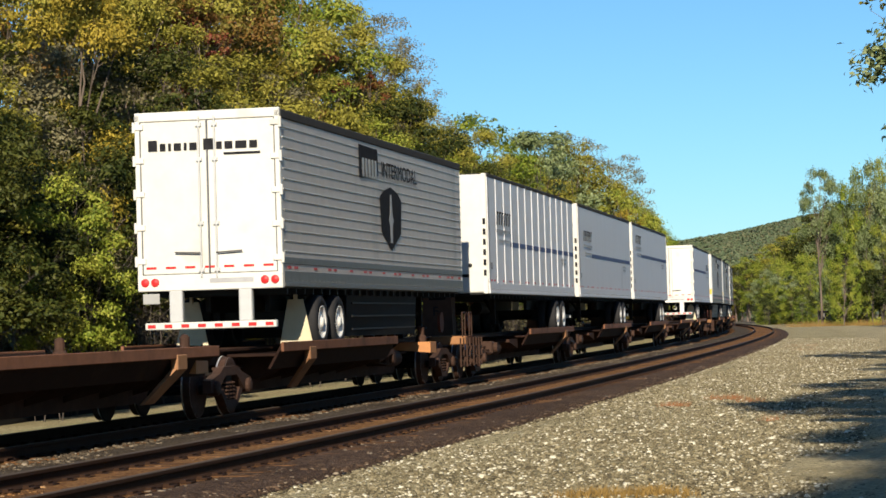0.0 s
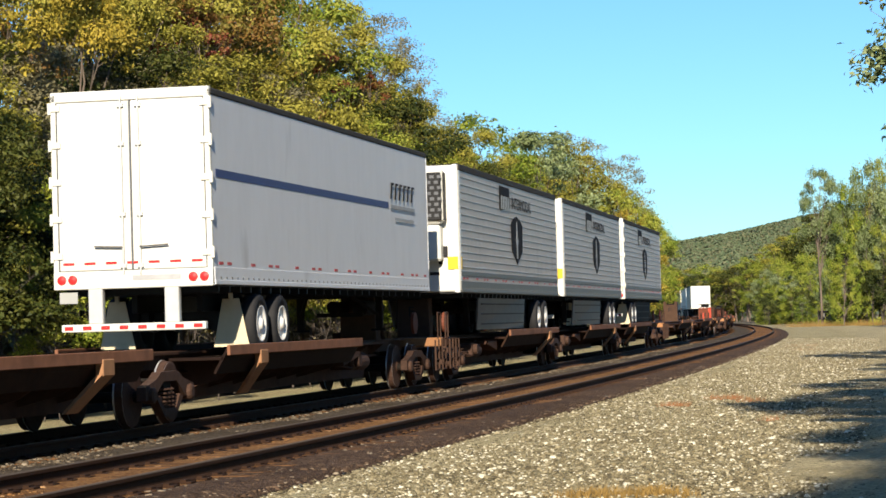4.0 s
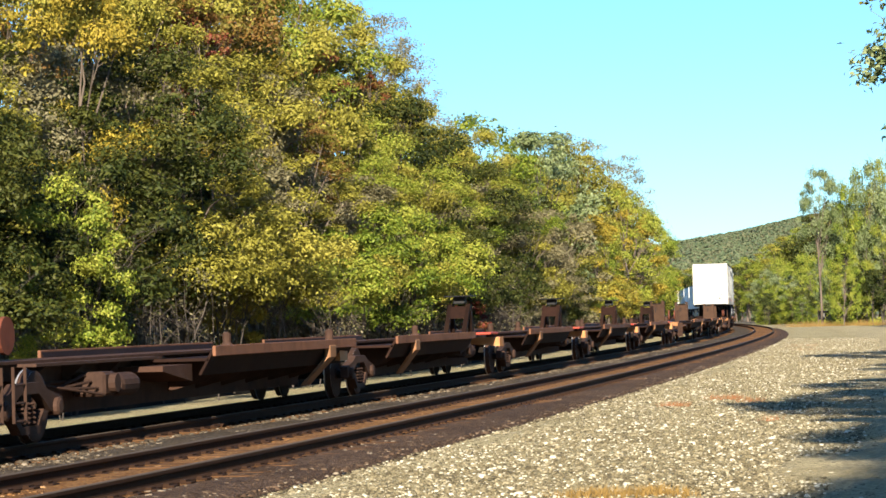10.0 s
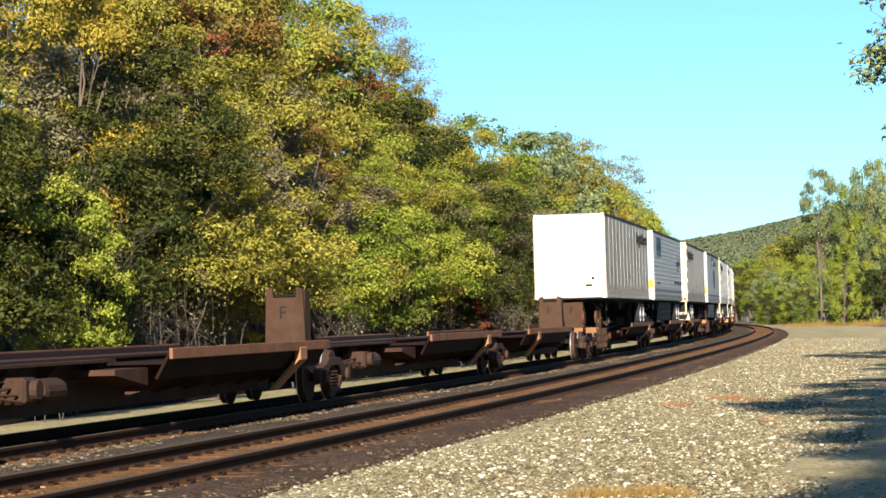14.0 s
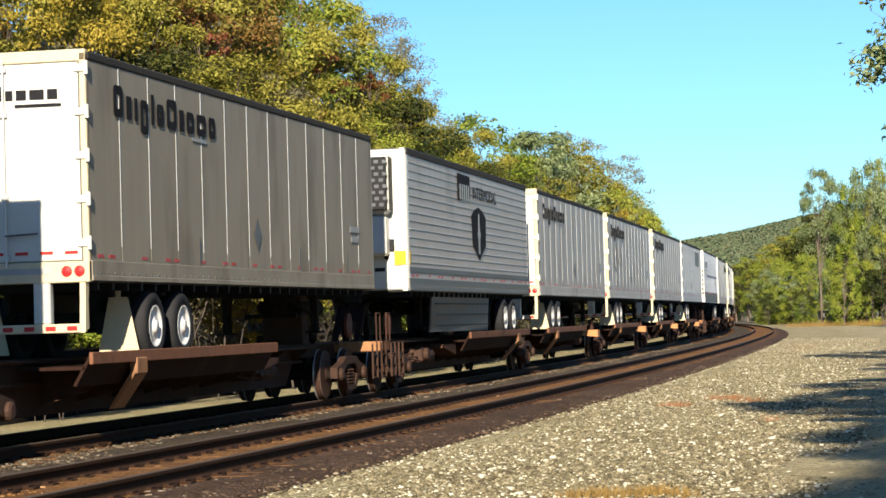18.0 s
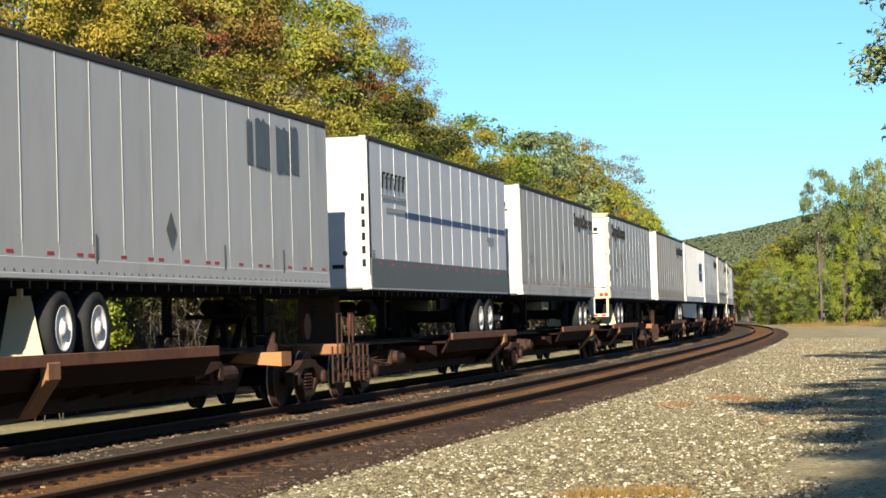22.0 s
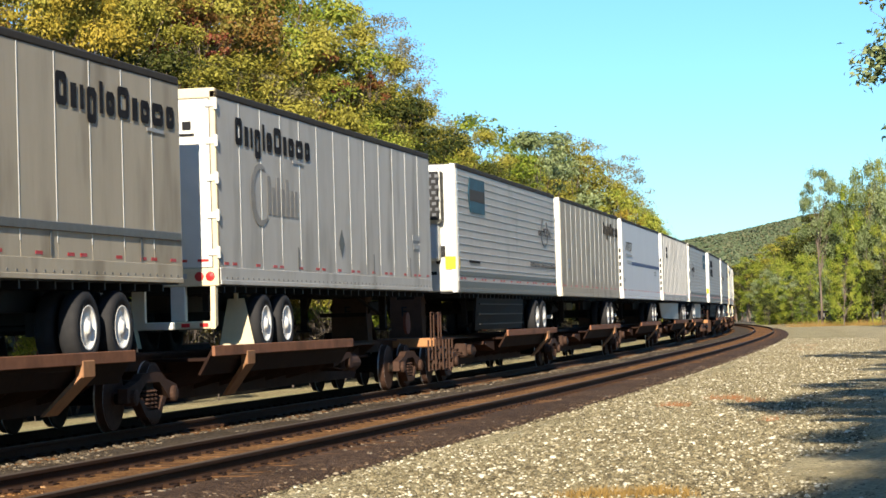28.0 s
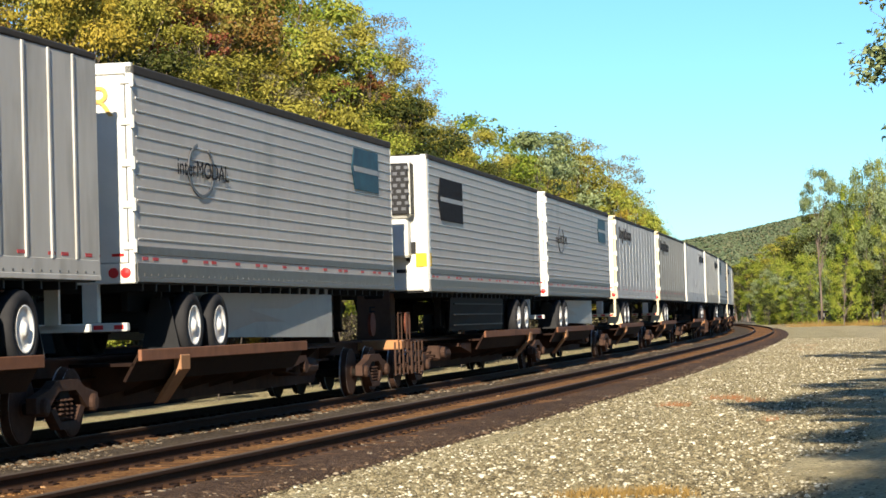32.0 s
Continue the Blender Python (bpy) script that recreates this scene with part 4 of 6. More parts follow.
def mark_name(y, z, w=2.35, h=0.34, n=6):
    """A slanted serif name as plain leaning shapes with two thin bars below."""
    def put(t):
        bm = bmesh.new()
        step = w / n
        for i in range(n):
            a = Y0 + y + i * step
            prism(bm, [(a, z), (a + step * 0.30, z), (a + step * 0.62, z + h), (a + step * 0.32, z + h)], "x", HW + 0.022, HW + 0.027)
            prism(bm, [(a + step * 0.30, z + h * 0.86), (a + step * 0.95, z + h * 0.86), (a + step * 0.97, z + h), (a + step * 0.30, z + h)], "x", HW + 0.022, HW + 0.027)
        tagged(part("brand_mark", bm, M["ink"], t, "dark slanted brand mark"), kind="stuff")
        bm = bmesh.new()
        side_sheet(bm, Y0 + y, Y0 + y + w, z - 0.19, z - 0.12, 0.004, HW + 0.021)
        side_sheet(bm, Y0 + y + 0.4, Y0 + y + w - 0.1, z - 0.43, z - 0.375, 0.004, HW + 0.021)
        tagged(part("number_bar", bm, M["fade"], t), kind="stuff")
    return put


def mark_shield(y, z0=1.93, z1=3.24, w=2.0):
    """A dark eight-sided badge with pale lines."""
    def put(t):
        a, c = Y0 + y, Y0 + y + w / 2
        bm = bmesh.new()
        h = z1 - z0
        prism(bm, [(c, z0), (a + w * 0.95, z0 + h * 0.28), (a + w, z0 + h * 0.82), (a + w * 0.8, z0 + h * 0.93), (c, z1), (a + w * 0.2, z0 + h * 0.93), (a, z0 + h * 0.82), (a + w * 0.05, z0 + h * 0.28)], "x", HW + 0.010, HW + 0.016)
        b = part("badge", bm, M["ink"], t, "dark shield-shaped badge")
        bm = bmesh.new()
        prism(bm, [(c - 0.10, z0 + h * 0.12), (c + 0.10, z0 + h * 0.12), (c + 0.12, z0 + h * 0.40), (c + 0.22, z0 + h * 0.48), (c + 0.12, z0 + h * 0.56), (c + 0.05, z1 - h * 0.12), (c - 0.05, z1 - h * 0.12), (c - 0.12, z0 + h * 0.56), (c - 0.22, z0 + h * 0.48), (c - 0.12, z0 + h * 0.40)], "x", HW + 0.016, HW + 0.019)
        part("badge_line", bm, M["fade"], b)
    return put


def mark_shadow_block(y, z=3.32, w=1.65, h=0.62):
    """A dark block mark with pale upright bars in front of it."""
    def put(t):
        bm = bmesh.new()
        prism(bm, [(Y0 + y, z), (Y0 + y + 0.10 * w, z - 0.02), (Y0 + y + w, z + 0.14 * h), (Y0 + y + w * 0.98, z + h), (Y0 + y, z + h * 1.02)], "x", HW + 0.010, HW + 0.016)
        b = part("brand_mark", bm, M["ink"], t, "black shadowed brand mark")
        bm = bmesh.new()
        for k in range(5):
            a = Y0 + y + w * (0.16 + 0.165 * k)
            side_sheet(bm, a, a + w * 0.10, z + 0.02, z + h * 0.62, 0.003, HW + 0.016)
        part("mark_bar", bm, M["skirt"], b)
    return put


def mark_text(text, y, z, size, ink="ink", width=None):
    def put(t):
        m = Matrix.Translation((HW + 0.024, Y0 + y, z)) @ Matrix(((0, 0, 1, 0), (1, 0, 0, 0), (0, 1, 0, 0), (0, 0, 0, 1)))
        ob = words(text, size, m, t, M[ink])
        if width:
            ys = [v.co.y for v in ob.data.vertices]
            k = width / (max(ys) - min(ys))
            for v in ob.data.vertices:
                v.co.y = Y0 + y + (v.co.y - min(ys)) * k
    return put


def mark_panel(y, z0, z1, w, ink, bar=False):
    def put(t):
        bm = bmesh.new()
        a = Y0 + y
        prism(bm, [(a + 0.10 * w, z0), (a + w, z0), (a + w, z1), (a + 0.10 * w, z1), (a, (z0 + z1) / 2)], "x", HW + 0.008, HW + 0.024)
        p = part("emblem", bm, M[ink], t, "dark rectangular emblem")
        bm = bmesh.new()
        zc = (z0 + z1) / 2
        q = 0.14 if bar else 0.05
        side_sheet(bm, a + 0.08 * w, a + w - 0.03, zc - q, zc + q, 0.003, HW + 0.024)
        part("emblem_bar", bm, M["brownbar" if bar else "fade"], p)
    return put


def mark_ring(y, z, r=0.42):
    def put(t):
        bm = bmesh.new()
        for i in range(20):
            if 2 < i < 6:
                continue
            a, b = 2 * math.pi * i / 20, 2 * math.pi * (i + 1) / 20
            prism(bm, [(Y0 + y + 1.6 * r * math.cos(w) * k, z + r * math.sin(w) * k) for w, k in ((a, 1), (b, 1), (b, 0.88), (a, 0.88))], "x", HW + 0.010, HW + 0.024)
        part("ring_mark", bm, M["slate"], t, "dark ring-shaped mark")
    return put


def mark_end(z=3.55):
    """Plain shapes of a painted name on the end wall."""
    def put(t):
        bm = bmesh.new()
        x = -1.05
        for i in range(12):
            w = (0.16, 0.10, 0.05, 0.13, 0.05, 0.13, 0.18, 0.10, 0.14, 0.20, 0.14, 0.0)[i]
            h = 0.19 if i in (0, 6) else 0.13
            if w:
                box(bm, x, x + w, Y0 - 0.066, Y0 - 0.058, z, z + h)
            x += w + (0.05 if i != 5 else 0.12)
        box(bm, 0.3, 0.95, Y0 - 0.066, Y0 - 0.058, z - 0.10, z - 0.06)
        tagged(part("brand_mark", bm, M["ink"], t, "black brand mark on the end wall"), kind="stuff")
    return put


def mark_crescent(y, z):
    """Worn dark traces of an old name: a large crescent and a row of tall shapes."""
    def put(t):
        bm = bmesh.new()
        for i in range(4, 21):
            a, b = 2 * math.pi * i / 24, 2 * math.pi * (i + 1) / 24
            k = 0.5 + 0.42 * abs(i - 12) / 8.5
            prism(bm, [(Y0 + y + 0.62 * math.cos(w) * f, z + 0.52 * math.sin(w) * f) for w, f in ((a, 1), (b, 1), (b, k), (a, k))], "x", HW + 0.010, HW + 0.012)
        part("worn_crescent", bm, M["ghost"], t)
        for i in range(7):
            bm = bmesh.new()
            a = Y0 + y + 0.42 + i * 0.29
            side_sheet(bm, a, a + 0.20, z - 0.30, z + (0.34 if i in (0, 2, 4) else 0.16), 0.002, HW + 0.010)
            part("worn_letter", bm, M["ghost"], t)
    return put


def mark_door_letter(t):
    m = Matrix.Translation((0.66, Y0 - 0.075, 3.45)) @ Matrix(((1, 0, 0, 0), (0, 0, -1, 0), (0, 1, 0, 0), (0, 0, 0, 1)))
    words("R", 0.62, m, t, M["goldink"])


def mark_squares(y):
    """Dark ragged remains of a scraped-off name."""
    def put(t):
        rnd = random.Random(7)
        for k, w, h0, h1 in ((0, 0.34, 3.12, 3.86), (0.50, 0.85, 3.08, 3.90), (1.75, 0.80, 3.08, 3.84), (2.66, 0.50, 3.10, 3.90)):
            bm = bmesh.new()
            n = 7
            low = [(Y0 + y + k + w * i / n, h0 + rnd.uniform(-0.03, 0.03)) for i in range(n + 1)]
            high = [(Y0 + y + k + w * i / n, h1 + rnd.uniform(-0.07, 0.05)) for i in range(n, -1, -1)]
            prism(bm, low + high, "x", HW + 0.009, HW + 0.013)
            part("painted_over_patch", bm, M["slate"], t, "dark ragged patch")
    return put


TC = lambda y: (mark_rows(y, 3.38, 1.12), mark_diamond(7.9 if y < 5 else 8.3, 1.97), mark_end(), mark_small(14.2 if y < 5 else 1.3, 2.2, 0.75, 0.11))
STRIPED = lambda z: (mark_name(1.15, z + 0.46), mark_small(13.2, z - 0.25, 1.1, 0.07, 2), mark_stripe(3.5, LEN - 0.1, z), mark_text("53", 0.2, 1.75, 0.22))
BADGED = (mark_shadow_block(5.75), mark_text("INTERMODAL", 7.7, 3.42, 0.44, "ink", 3.4), mark_shield(7.5))
REEFER = (mark_panel(1.45, 3.08, 3.92, 2.3, "teal", True), mark_ring(13.9, 2.95), mark_text("interMODAL", 12.7, 2.84, 0.36, "ink", 2.5), mark_text("TEMPERATURE CONTROLLED DIVISION", 11.0, 1.92, 0.20, "ink", 5.0), mark_small(1.4, 1.85, 1.5, 0.06, 1, "ink"))

KINDS = {
    "badged_rear": lambda: trailer("silver ribbed aluminium trailer with closed white doors and dark badge", "rib", "alu", True, roof=0.16, marks=BADGED + (mark_end(3.52),), skirt="dark", flap="white"),
    "badged_front": lambda: trailer("silver ribbed refrigerated trailer with dark badge and skirt", "rib", "alu", False, "reefer", 0.16, BADGED, "short", "black"),
    "striped_post": lambda: trailer("white upright-ribbed trailer with dark blue stripe", "post", "striped", False, "box", 0.10, STRIPED(2.45), flap="black"),
    "striped_rail": lambda: trailer("white panelled trailer with blue stripe and grey bottom band", "plate", "striped", False, "box", 0.10, STRIPED(2.72) + (mark_band,), flap="black", reflect=False),
    "striped_high": lambda: trailer("smooth white trailer with high dark blue stripe", "plate", "striped", False, "box", 0.11, STRIPED(2.90), flap="black", pitch=16.15),
    "striped_flat": lambda: trailer("smooth white trailer with dark blue stripe", "plate", "striped", False, "box", 0.11, STRIPED(2.52), flap="black", pitch=16.15),
    "striped_rear": lambda: trailer("smooth white trailer with closed rear doors and blue stripe", "plate", "striped", True, "box", 0.11, (mark_name(12.4, 3.0), mark_stripe(0.2, 12.3, 2.86)), pitch=16.15),
    "panel_front": lambda: trailer("grey-white panelled trailer with black mark and plain front", "plate", "plate", False, "plain", 0.12, TC(11.2), flap="black"),
    "panel_faint": lambda: trailer("weathered beige panelled trailer with plain white front wall", "plate", "beige", False, "plain", 0.12, TC(11.2)[:2] + TC(11.2)[3:], flap="black"),
    "panel_rear": lambda: trailer("grey-white panelled trailer with closed rear doors and black mark", "plate", "plate", True, "plain", 0.12, TC(1.0)),
    "panel_worn_rear": lambda: trailer("grey-white panelled trailer with rear doors and traces of old lettering", "plate", "plate", True, "plain", 0.12, TC(1.0) + (mark_crescent(2.4, 2.63),)),
    "panel_front_beige": lambda: trailer("weathered beige panelled trailer with black mark and plain front", "plate", "beige", False, "plain", 0.12, TC(11.2), flap="black"),
    "panel_rear_beige": lambda: trailer("weathered beige panelled trailer with closed rear doors and black mark", "plate", "drab", True, "plain", 0.12, TC(1.0)),
    "panel_rail": lambda: trailer("weathered beige panelled trailer with a level rub rail", "plate", "beige", False, "plain", 0.12, TC(11.2) + (mark_rail,), flap="black"),
    "reefer_front": lambda: trailer("silver ribbed refrigerated trailer with teal emblem", "rib", "alu", False, "reefer", 0.12, REEFER, "dark", "black"),
    "patched_rear": lambda: trailer("pale grey panelled trailer with painted-over patches", "plate", "palegrey", True, "plain", 0.12, (mark_squares(11.0), mark_diamond(7.0, 1.9))),
    "close_post": lambda: trailer("white close-ribbed trailer with blue mark and side skirt", "post", "palegrey", False, "plain", 0.10, (mark_panel(11.5, 2.3, 3.3, 2.9, "blue"),), "long", "black", pitch=0.62),
    "grey_post": lambda: trailer("grey close-ribbed trailer with pale side skirt", "post", "plate", False, "box", 0.10, (mark_panel(1.75, 3.08, 3.58, 0.95, "ink"),), "long", "black", pitch=0.85),
    "reefer_rear": lambda: trailer("silver ribbed trailer with ring mark, doors towards the camera", "rib", "alu", True, "reefer", 0.14, (mark_ring(3.1, 2.85), mark_text("interMODAL", 1.9, 2.74, 0.36, "ink", 2.6), mark_panel(12.7, 3.05, 3.85, 2.2, "teal"), mark_door_letter), "long", "black"),
    "reefer_blue": lambda: trailer("pale blue-silver ribbed refrigerated trailer with dark emblem", "rib", "alu", False, "reefer", 0.12, (mark_panel(1.1, 2.75, 3.72, 3.0, "ink"),), "dark", "black"),
}


def mark_band(t):
    """A grey riveted band along the foot of the side, with red and white dashes."""
    bm = bmesh.new()
    rbox(bm, HW, HW + 0.026, Y0 + 0.1, Y1 - 0.05, ZB + 0.03, ZB + 0.62, 0.01)
    band = part("bottom_band", bm, M["rail_alu"], t, "dull grey bottom band")
    for k in range(13):
        bm = bmesh.new()
        y = Y0 + 0.8 + 1.15 * k
        box(bm, HW + 0.026, HW + 0.030, y, y + 0.26, ZB + 0.50, ZB + 0.55)
        part("reflector", bm, M["red"], band)


def mark_rail(t):
    bm = bmesh.new()
    rbox(bm, HW, HW + 0.03, Y0 + 0.1, Y1 - 0.1, ZB + 0.62, ZB + 0.74, 0.01)
    part("rub_rail", bm, M["rail_alu"], t)


DECK_Z = 0.97
ORDER = (
    ("badged_rear", 11.2), ("striped_post", 31.1), ("striped_flat", 48.7), ("striped_high", 66.0), ("striped_rear", 101.2), ("badged_front", 121.2), ("badged_front", 139.0), ("badged_rear", 156.6),
    ("panel_faint", 385.3), ("reefer_front", 404.4), ("panel_rear_beige", 424.8), ("badged_front", 444.3), ("panel_rear", 462.6), ("panel_worn_rear", 480.1), ("panel_rear", 498.1), ("patched_rear", 515.2),
    ("striped_rail", 534.6), ("panel_front", 553.4), ("panel_worn_rear", 574.4), ("panel_front_beige", 594.1), ("close_post", 611.7), ("panel_front", 629.2), ("panel_rail", 647.5), ("panel_worn_rear", 665.5),
    ("reefer_front", 684.9), ("panel_front_beige", 702.4), ("striped_flat", 720.0), ("grey_post", 738.0), ("reefer_rear", 755.6), ("reefer_blue", 775.5), ("reefer_rear", 793.3), ("panel_rear", 811.8),
    ("panel_rear_beige", 830.0), ("panel_front", 847.5), ("panel_front_beige", 865.8), ("reefer_front", 884.0), ("panel_rear", 902.0), ("panel_front_beige", 920.0), ("striped_flat", 938.0), ("panel_front", 957.0), ("panel_front_beige", 975.0), ("panel_rear", 993.0), ("panel_front", 1011.0), ("panel_front", 1029.0))
NEAR_WHEELS = {u: "rear" in k or k == "patched_rear" for k, u in ORDER}


def build_trailers():
    made = {}
    for kind, u in ORDER:
        m = line_pose(u + LEN / 2, DECK_Z)
        if kind not in made:
            made[kind] = KINDS[kind]()
            made[kind].matrix_basis = m
            t = made[kind]
        else:
            t = copy_thing(made[kind], m)
            fine = ("reflector", "rivet", "number") if u < 900 else ("reflector", "rivet", "number", "seam", "side_panel", "hinge", "handle", "lock")
            for o in [o for o in t.children_recursive if u > 830 and o.name.startswith(fine)]:
                bpy.data.objects.remove(o)
        MOVERS.append((t, u + LEN / 2, DECK_Z))


build_trailers()


# ---- spine cars: y along the track, z from the rail heads ----
def truck(parent, y):
    """A two-axle freight truck: side frames with springs, bolster and four wheels."""
    bm = bmesh.new()
    rbox(bm, -1.05, 1.05, y - 0.20, y + 0.20, 0.42, 0.70, 0.03)
    spun(bm, [(0.22, 0.70), (0.22, 0.80), (0.18, 0.82)], "z", (0, y, 0), 14)
    for dy in (-0.89, 0.89):
        rod(bm, (-1.0, y + dy, 0.46), (1.0, y + dy, 0.46), 0.08, 10)
    tr = part("truck", bm, M["iron"], parent, "dirty cast iron railway truck")
    for sd in (-1, 1):
        bm = bmesh.new()
        x0, x1 = sd * 0.96, sd * 1.10
        a, b = min(x0, x1), max(x0, x1)
        prism(bm, [(y - 1.12, 0.40), (y - 1.12, 0.60), (y - 0.62, 0.70), (y - 0.40, 0.80), (y + 0.40, 0.80), (y + 0.62, 0.70), (y + 1.12, 0.60), (y + 1.12, 0.40), (y + 0.72, 0.42), (y + 0.46, 0.58), (y + 0.30, 0.66), (y - 0.30, 0.66), (y - 0.46, 0.58), (y - 0.72, 0.42)], "x", a, b)
        prism(bm, [(y - 0.62, 0.42), (y - 0.30, 0.16), (y + 0.30, 0.16), (y + 0.62, 0.42), (y + 0.46, 0.46), (y + 0.26, 0.26), (y - 0.26, 0.26), (y - 0.46, 0.46)], "x", a, b)
        part("side_frame", bm, M["castiron"], tr)
        bm = bmesh.new()
        for dy in (-0.17, 0.0, 0.17):
            for k in range(5):
                z = 0.28 + k * 0.06
                spun(bm, [(0.045, 0.0), (0.075, 0.012), (0.075, 0.028), (0.045, 0.04)], "z", (sd * 1.03, y + dy, z), 8)
        part("spring", bm, M["castiron"], tr)
        for dy in (-0.89, 0.89):
            bm = bmesh.new()
            o = sd * 0.7525
            spun(bm, [(0.06, -sd * 0.05), (0.36, -sd * 0.03), (0.44, -sd * 0.075), (0.485, -sd * 0.07), (0.485, -sd * 0.045), (0.46, -sd * 0.03), (0.455, sd * 0.065), (0.40, sd * 0.065), (0.36, sd * 0.02), (0.14, sd * 0.04), (0.10, sd * 0.09), (0.01, sd * 0.09)], "x", (o, y + dy, 0.475), 30)
            w = part("wheel", bm, M["castiron"], tr, "steel wheel with bright tread", True)
            bm = bmesh.new()
            spun(bm, [(0.463, -sd * 0.03), (0.463, sd * 0.062), (0.405, sd * 0.068)], "x", (o, y + dy, 0.475), 30)
            spun(bm, [(0.12, sd * 0.24), (0.12, sd * 0.40), (0.08, sd * 0.42), (0.01, sd * 0.42)], "x", (o, y + dy, 0.475), 12)
            w.data.materials.append(M["tread"])
            for f in w.data.polygons:
                if abs(f.normal.x) < 0.35 and math.hypot(f.center.y - y - dy, f.center.z - 0.475) > 0.44:
                    f.material_index = 1
            part("bearing_cap", bm, M["castiron"], tr)
    return tr


def platform(u, a, b, brace, far):
    """Wheel decks beside the spine with upturned outer flange, gussets and a slanting brace, on both sides."""
    for sd in (1, -1):
        def X(p, q):
            return min(sd * p, sd * q), max(sd * p, sd * q)
        bm = bmesh.new()
        x0, x1 = X(0.30, 1.32)
        box(bm, x0, x1, a, b, 0.92, 0.965)
        pts = [(sd * 1.15, 0.72), (sd * 1.19, 0.70), (sd * 1.43, 1.12), (sd * 1.39, 1.13)]
        prism(bm, pts, "y", a, b)
        p = part("wheel_deck", bm, M["rust"], u, "rust-brown wheel deck darkened for shade, with upturned flange")
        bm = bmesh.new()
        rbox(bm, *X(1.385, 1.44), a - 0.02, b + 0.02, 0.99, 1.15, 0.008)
        part("deck_lip", bm, M["lip"], p, "red-brown upright rim lightened as if sunlit")
        for k in range(6 if sd > 0 else 0):
            y = a + 0.9 + k * (b - a - 1.8) / 5
            bm = bmesh.new()
            prism(bm, [(sd * 0.34, 0.91), (sd * 1.24, 0.91), (sd * 1.13, 0.70), (sd * 0.98, 0.60), (sd * 0.34, 0.44)], "y", y - 0.012, y + 0.012)
            part("gusset", bm, M["spine"], p)
        bm = bmesh.new()
        o = 0.24 if far else -0.24
        w = 0.50
        hexa(bm, [(sd * 0.95, brace - o - w / 2, 0.34), (sd * 1.0, brace - o - w / 2, 0.34), (sd * 1.0, brace - o + w / 2, 0.34), (sd * 0.95, brace - o + w / 2, 0.34),
                  (sd * 1.36, brace - w / 2, 0.84), (sd * 1.44, brace - w / 2, 0.84), (sd * 1.44, brace + w / 2, 0.84), (sd * 1.36, brace + w / 2, 0.84)])
        rbox(bm, *X(1.34, 1.455), brace - 0.22, brace + 0.22, 0.82, 1.05, 0.015)
        part("brace", bm, M["bracing"], p, "tan slanting brace plate")
        bm = bmesh.new()
        e = a - 1.4 if far else b + 1.4
        y0, y1 = sorted((e, a if far else b))
        prism(bm, [(y0, 0.88), (y1, 0.88), (y1, 0.62) if far else (y1, 0.80), (y0, 0.80) if far else (y0, 0.62)], "x", *X(0.34, 1.05))
        part("deck_ramp", bm, M["spine"], p)


def hitch(u, y, style):
    """The stand that carries a trailer's king pin."""
    if style == "post":
        bm = bmesh.new()
        prism(bm, [(-0.40, 1.0), (0.40, 1.0), (0.36, 2.12), (0.24, 2.16), (0.22, 1.96), (-0.22, 1.96), (-0.24, 2.16), (-0.36, 2.12)], "y", y - 0.05, y + 0.03)
        h = part("hitch", bm, M["hitchtan"], u, "tall dusty tan hitch stand")
        for x in (-0.38, 0.31):
            bm = bmesh.new()
            rbox(bm, x, x + 0.07, y + 0.03, y + 0.45, 1.0, 2.1, 0.01)
            part("hitch_side", bm, M["hitchtan"], h)
        bm = bmesh.new()
        rod(bm, (0.3, y + 0.1, 2.0), (0.3, y + 1.1, 1.0), 0.05)
        rod(bm, (-0.3, y + 0.1, 2.0), (-0.3, y + 1.1, 1.0), 0.05)
        part("hitch_stay", bm, M["rust"], h)
        m = Matrix.Translation((-0.12, y - 0.056, 1.56)) @ Matrix(((1, 0, 0, 0), (0, 0, -1, 0), (0, 1, 0, 0), (0, 0, 0, 1)))
        words("F", 0.34, m, h, M["ink"])
        bm = bmesh.new()
        rbox(bm, -0.21, 0.21, y - 0.03, y + 0.4, 1.96, 2.03, 0.02)
        part("hitch_plate", bm, M["iron"], h)
    else:
        col = {"red": M["redpaint"], "redbrown": M["redbrown"]}.get(style, M["rust"])
        bm = bmesh.new()
        hexa(bm, [(-0.20, y - 0.48, 1.48), (0.20, y - 0.48, 1.48), (0.20, y - 0.45, 1.48), (-0.20, y - 0.45, 1.48), (-0.20, y - 0.20, 1.80), (0.20, y - 0.20, 1.80), (0.20, y - 0.17, 1.80), (-0.20, y - 0.17, 1.80)])
        h = part("hitch", bm, col, u, "folding A-shaped hitch stand")
        for x in (-0.24, 0.24):
            for y0, y1, w in ((y - 0.95, y - 0.12, 0.17), (y + 0.16, y - 0.08, 0.18)):
                bm = bmesh.new()
                hexa(bm, [(x - 0.06, y0, 1.0), (x + 0.06, y0, 1.0), (x + 0.06, y0 + w, 1.0), (x - 0.06, y0 + w, 1.0), (x - 0.06, y1, 1.86), (x + 0.06, y1, 1.86), (x + 0.06, y1 + w, 1.86), (x - 0.06, y1 + w, 1.86)])
                part("hitch_leg", bm, col, h)
        bm = bmesh.new()
        rbox(bm, -0.36, 0.36, y - 0.40, y + 0.36, 2.05, 2.085, 0.012)
        rbox(bm, -0.16, 0.16, y - 0.15, y + 0.15, 1.86, 2.05, 0.02)
        part("hitch_plate", bm, M["black"], h, "dark king pin plate")


